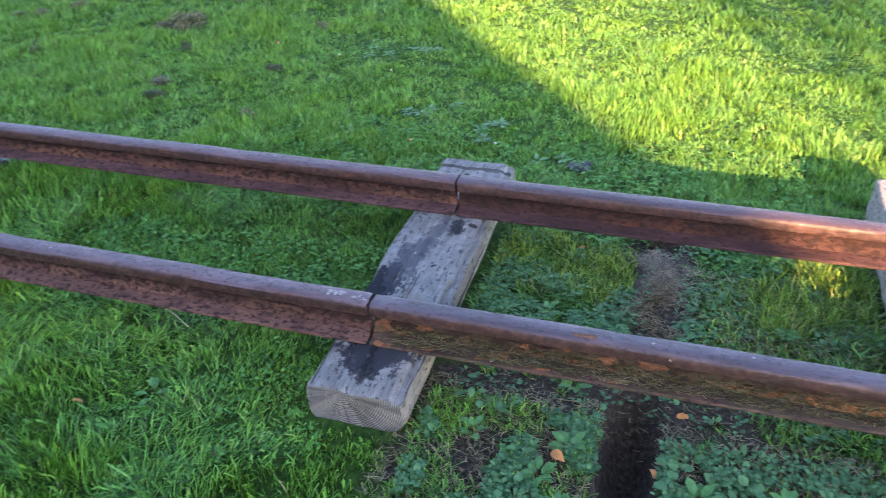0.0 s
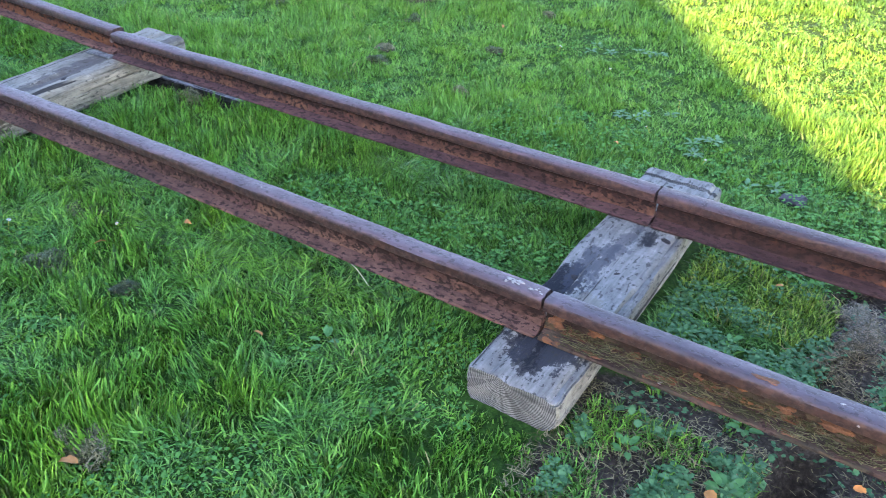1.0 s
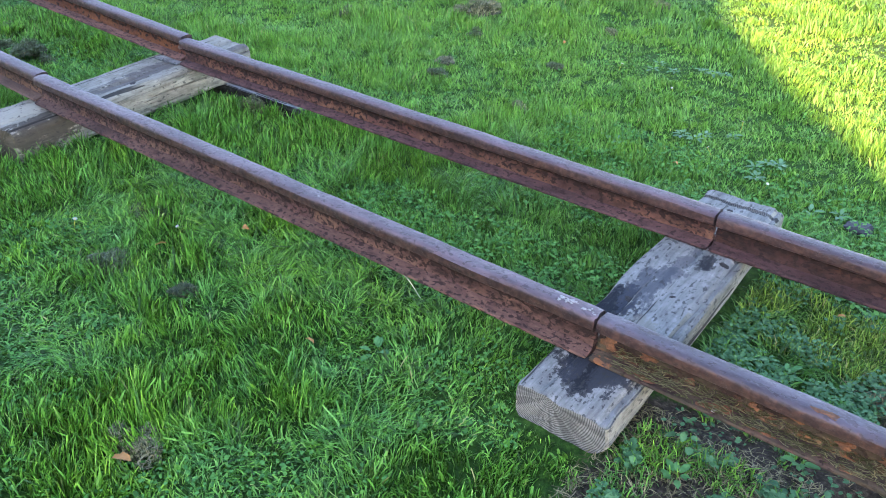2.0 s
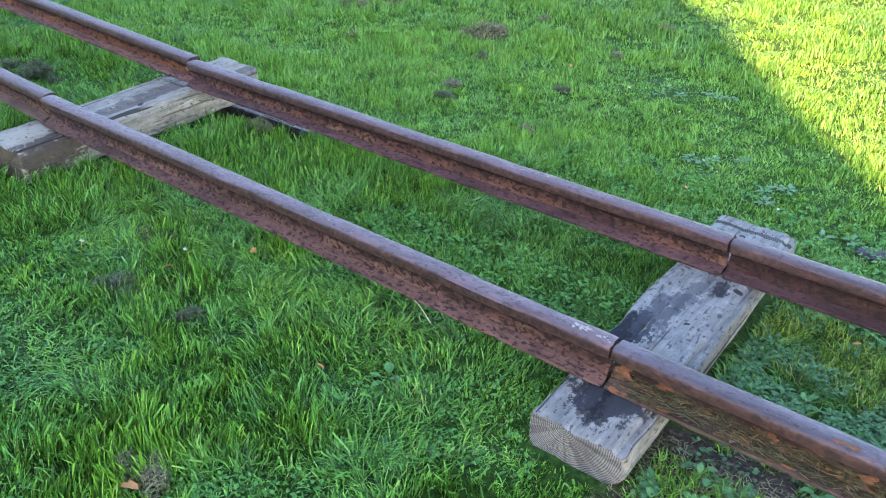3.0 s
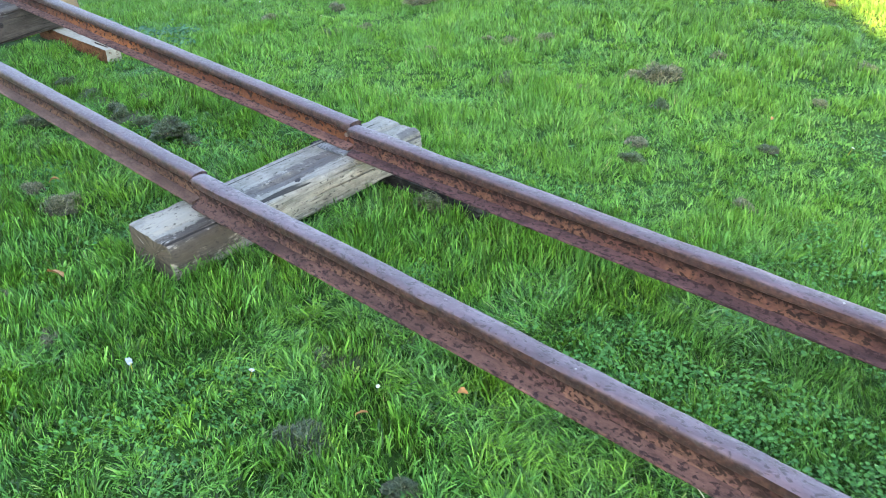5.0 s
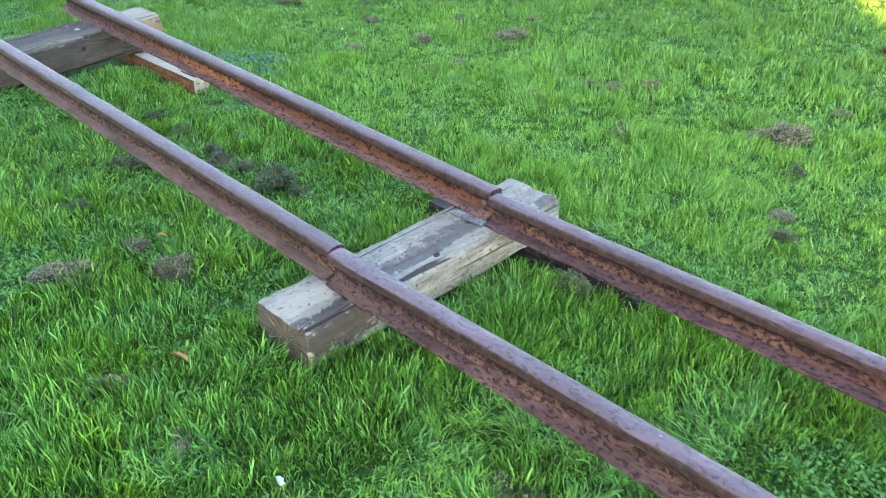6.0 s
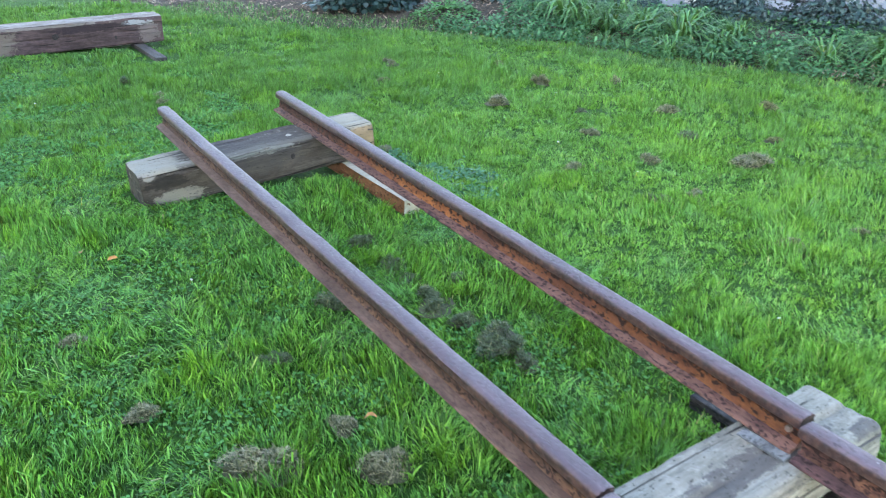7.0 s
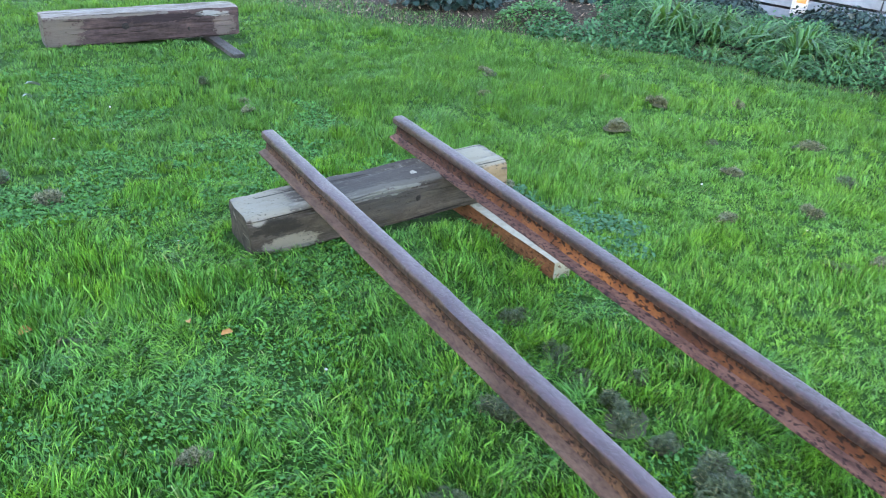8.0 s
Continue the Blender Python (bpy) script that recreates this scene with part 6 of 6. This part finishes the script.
# ---- fence ----
def build_fence():
    # white boards toned blue-grey, with the shade they stand in put into the colour
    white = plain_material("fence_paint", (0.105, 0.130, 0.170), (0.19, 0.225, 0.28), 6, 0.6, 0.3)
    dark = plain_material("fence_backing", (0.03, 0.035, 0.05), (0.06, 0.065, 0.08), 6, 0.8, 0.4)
    fence = tagged(new("board_fence"), "white horizontal-board fence with dark gaps behind the bank", "fence")
    a, b = Vector((-13.6, 8.35, 0.12)), Vector((-3.0, 10.5, 0.12))
    run = b - a
    fence.matrix_world = Matrix.Translation(a) @ pose(0, 0, 0, 0, 0, math.degrees(math.atan2(run.y, run.x)))
    length = run.length
    bays = 6
    step = length / bays
    bm = bmesh.new()
    box(bm, 0, step - 0.012, -0.011, 0.011, 0, 0.104, 0.004)
    board = bm_mesh(bm, "board")
    board.materials.append(white)
    bm = bmesh.new()
    box(bm, -0.045, 0.045, 0.015, 0.105, -0.3, 1.45, 0.006)
    post = bm_mesh(bm, "post")
    post.materials.append(dark)
    for k in range(bays + 1):
        p = part("post", post, dark, fence)
        p.location = (k * step, 0, 0)
    for k in range(bays):
        for r in range(10):
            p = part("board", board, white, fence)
            p.location = (k * step + 0.006, 0, 0.03 + r * 0.132)
    # dark sheet added behind the boards, painting the shade of the gaps
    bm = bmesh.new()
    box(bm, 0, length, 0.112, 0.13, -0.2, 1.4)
    part("backing", bm_mesh(bm, "backing"), dark, fence, "dark sheet standing for the shade in the gaps")

    notice = tagged(new("notice_panel"), "small white notice panel with an orange patch on the fence", "sign")
    notice.matrix_world = fence.matrix_world @ pose(4.52, -0.025, 0.10)
    bm = bmesh.new()
    box(bm, -0.095, 0.095, -0.006, 0.006, 0.0, 0.42, 0.003)
    part("panel", bm_mesh(bm, "panel"), plain_material("panel_white", (0.30, 0.31, 0.32), (0.42, 0.42, 0.42), 20), notice)
    bm = bmesh.new()
    box(bm, -0.04, 0.07, -0.0105, -0.0065, 0.13, 0.22)
    part("orange_patch", bm_mesh(bm, "orange_patch"), plain_material("orange_print", (0.45, 0.20, 0.05), (0.58, 0.27, 0.07), 30), notice, "orange printed patch")


build_fence()


# ---- unseen tree added behind the viewer, beside the house, to shade part of the sunlit lawn ----
def build_tree():
    rng = np.random.RandomState(95)
    tree = tagged(new("tree"), "unseen leafy tree added beside the house to dapple the lawn", "tree")
    tree.location = (5.0, -6.0, float(ground_z(5.0, -6.0)) - 0.1)

    def limb(a, b, r0, r1):
        a, b = Vector(a), Vector(b)
        bm = bmesh.new()
        bmesh.ops.create_cone(bm, cap_ends=True, segments=9, radius1=r0, radius2=r1, depth=(b - a).length)
        bmesh.ops.transform(bm, matrix=Matrix.Translation((a + b) / 2) @ (b - a).to_track_quat("Z", "Y").to_matrix().to_4x4(), verts=bm.verts)
        return bm_mesh(bm, "limb", True)

    part("trunk", limb((0, 0, -0.1), (0, 0, 3.4), 0.11, 0.06), BARK, tree)
    for k in range(7):
        a = k * 0.9 + rng.uniform(-0.2, 0.2)
        z = 2.6 + 0.16 * k
        part("limb", limb((0, 0, z - 0.3), (0.9 * math.cos(a), 0.9 * math.sin(a), z + 0.9), 0.04, 0.012), BARK, tree)
    n = 2600
    c = np.array([[1.05 * math.cos(k * 1.1) * rng.uniform(0.3, 1), 1.05 * math.sin(k * 1.1) * rng.uniform(0.3, 1), rng.uniform(3.3, 5.6)] for k in range(22)])
    p = c[rng.randint(22, size=n)] + rng.normal(0, 0.27, (n, 3))
    ln = 0.11 * (0.6 + 0.8 * rng.rand(n))
    part("crown", mesh_from("crown", *leaves(p, ln, ln * 0.6, rng.uniform(0, 6.28, n), rng.normal(-0.3, 0.5, n), np.full(n, 0.2))), WEED, tree)


build_tree()
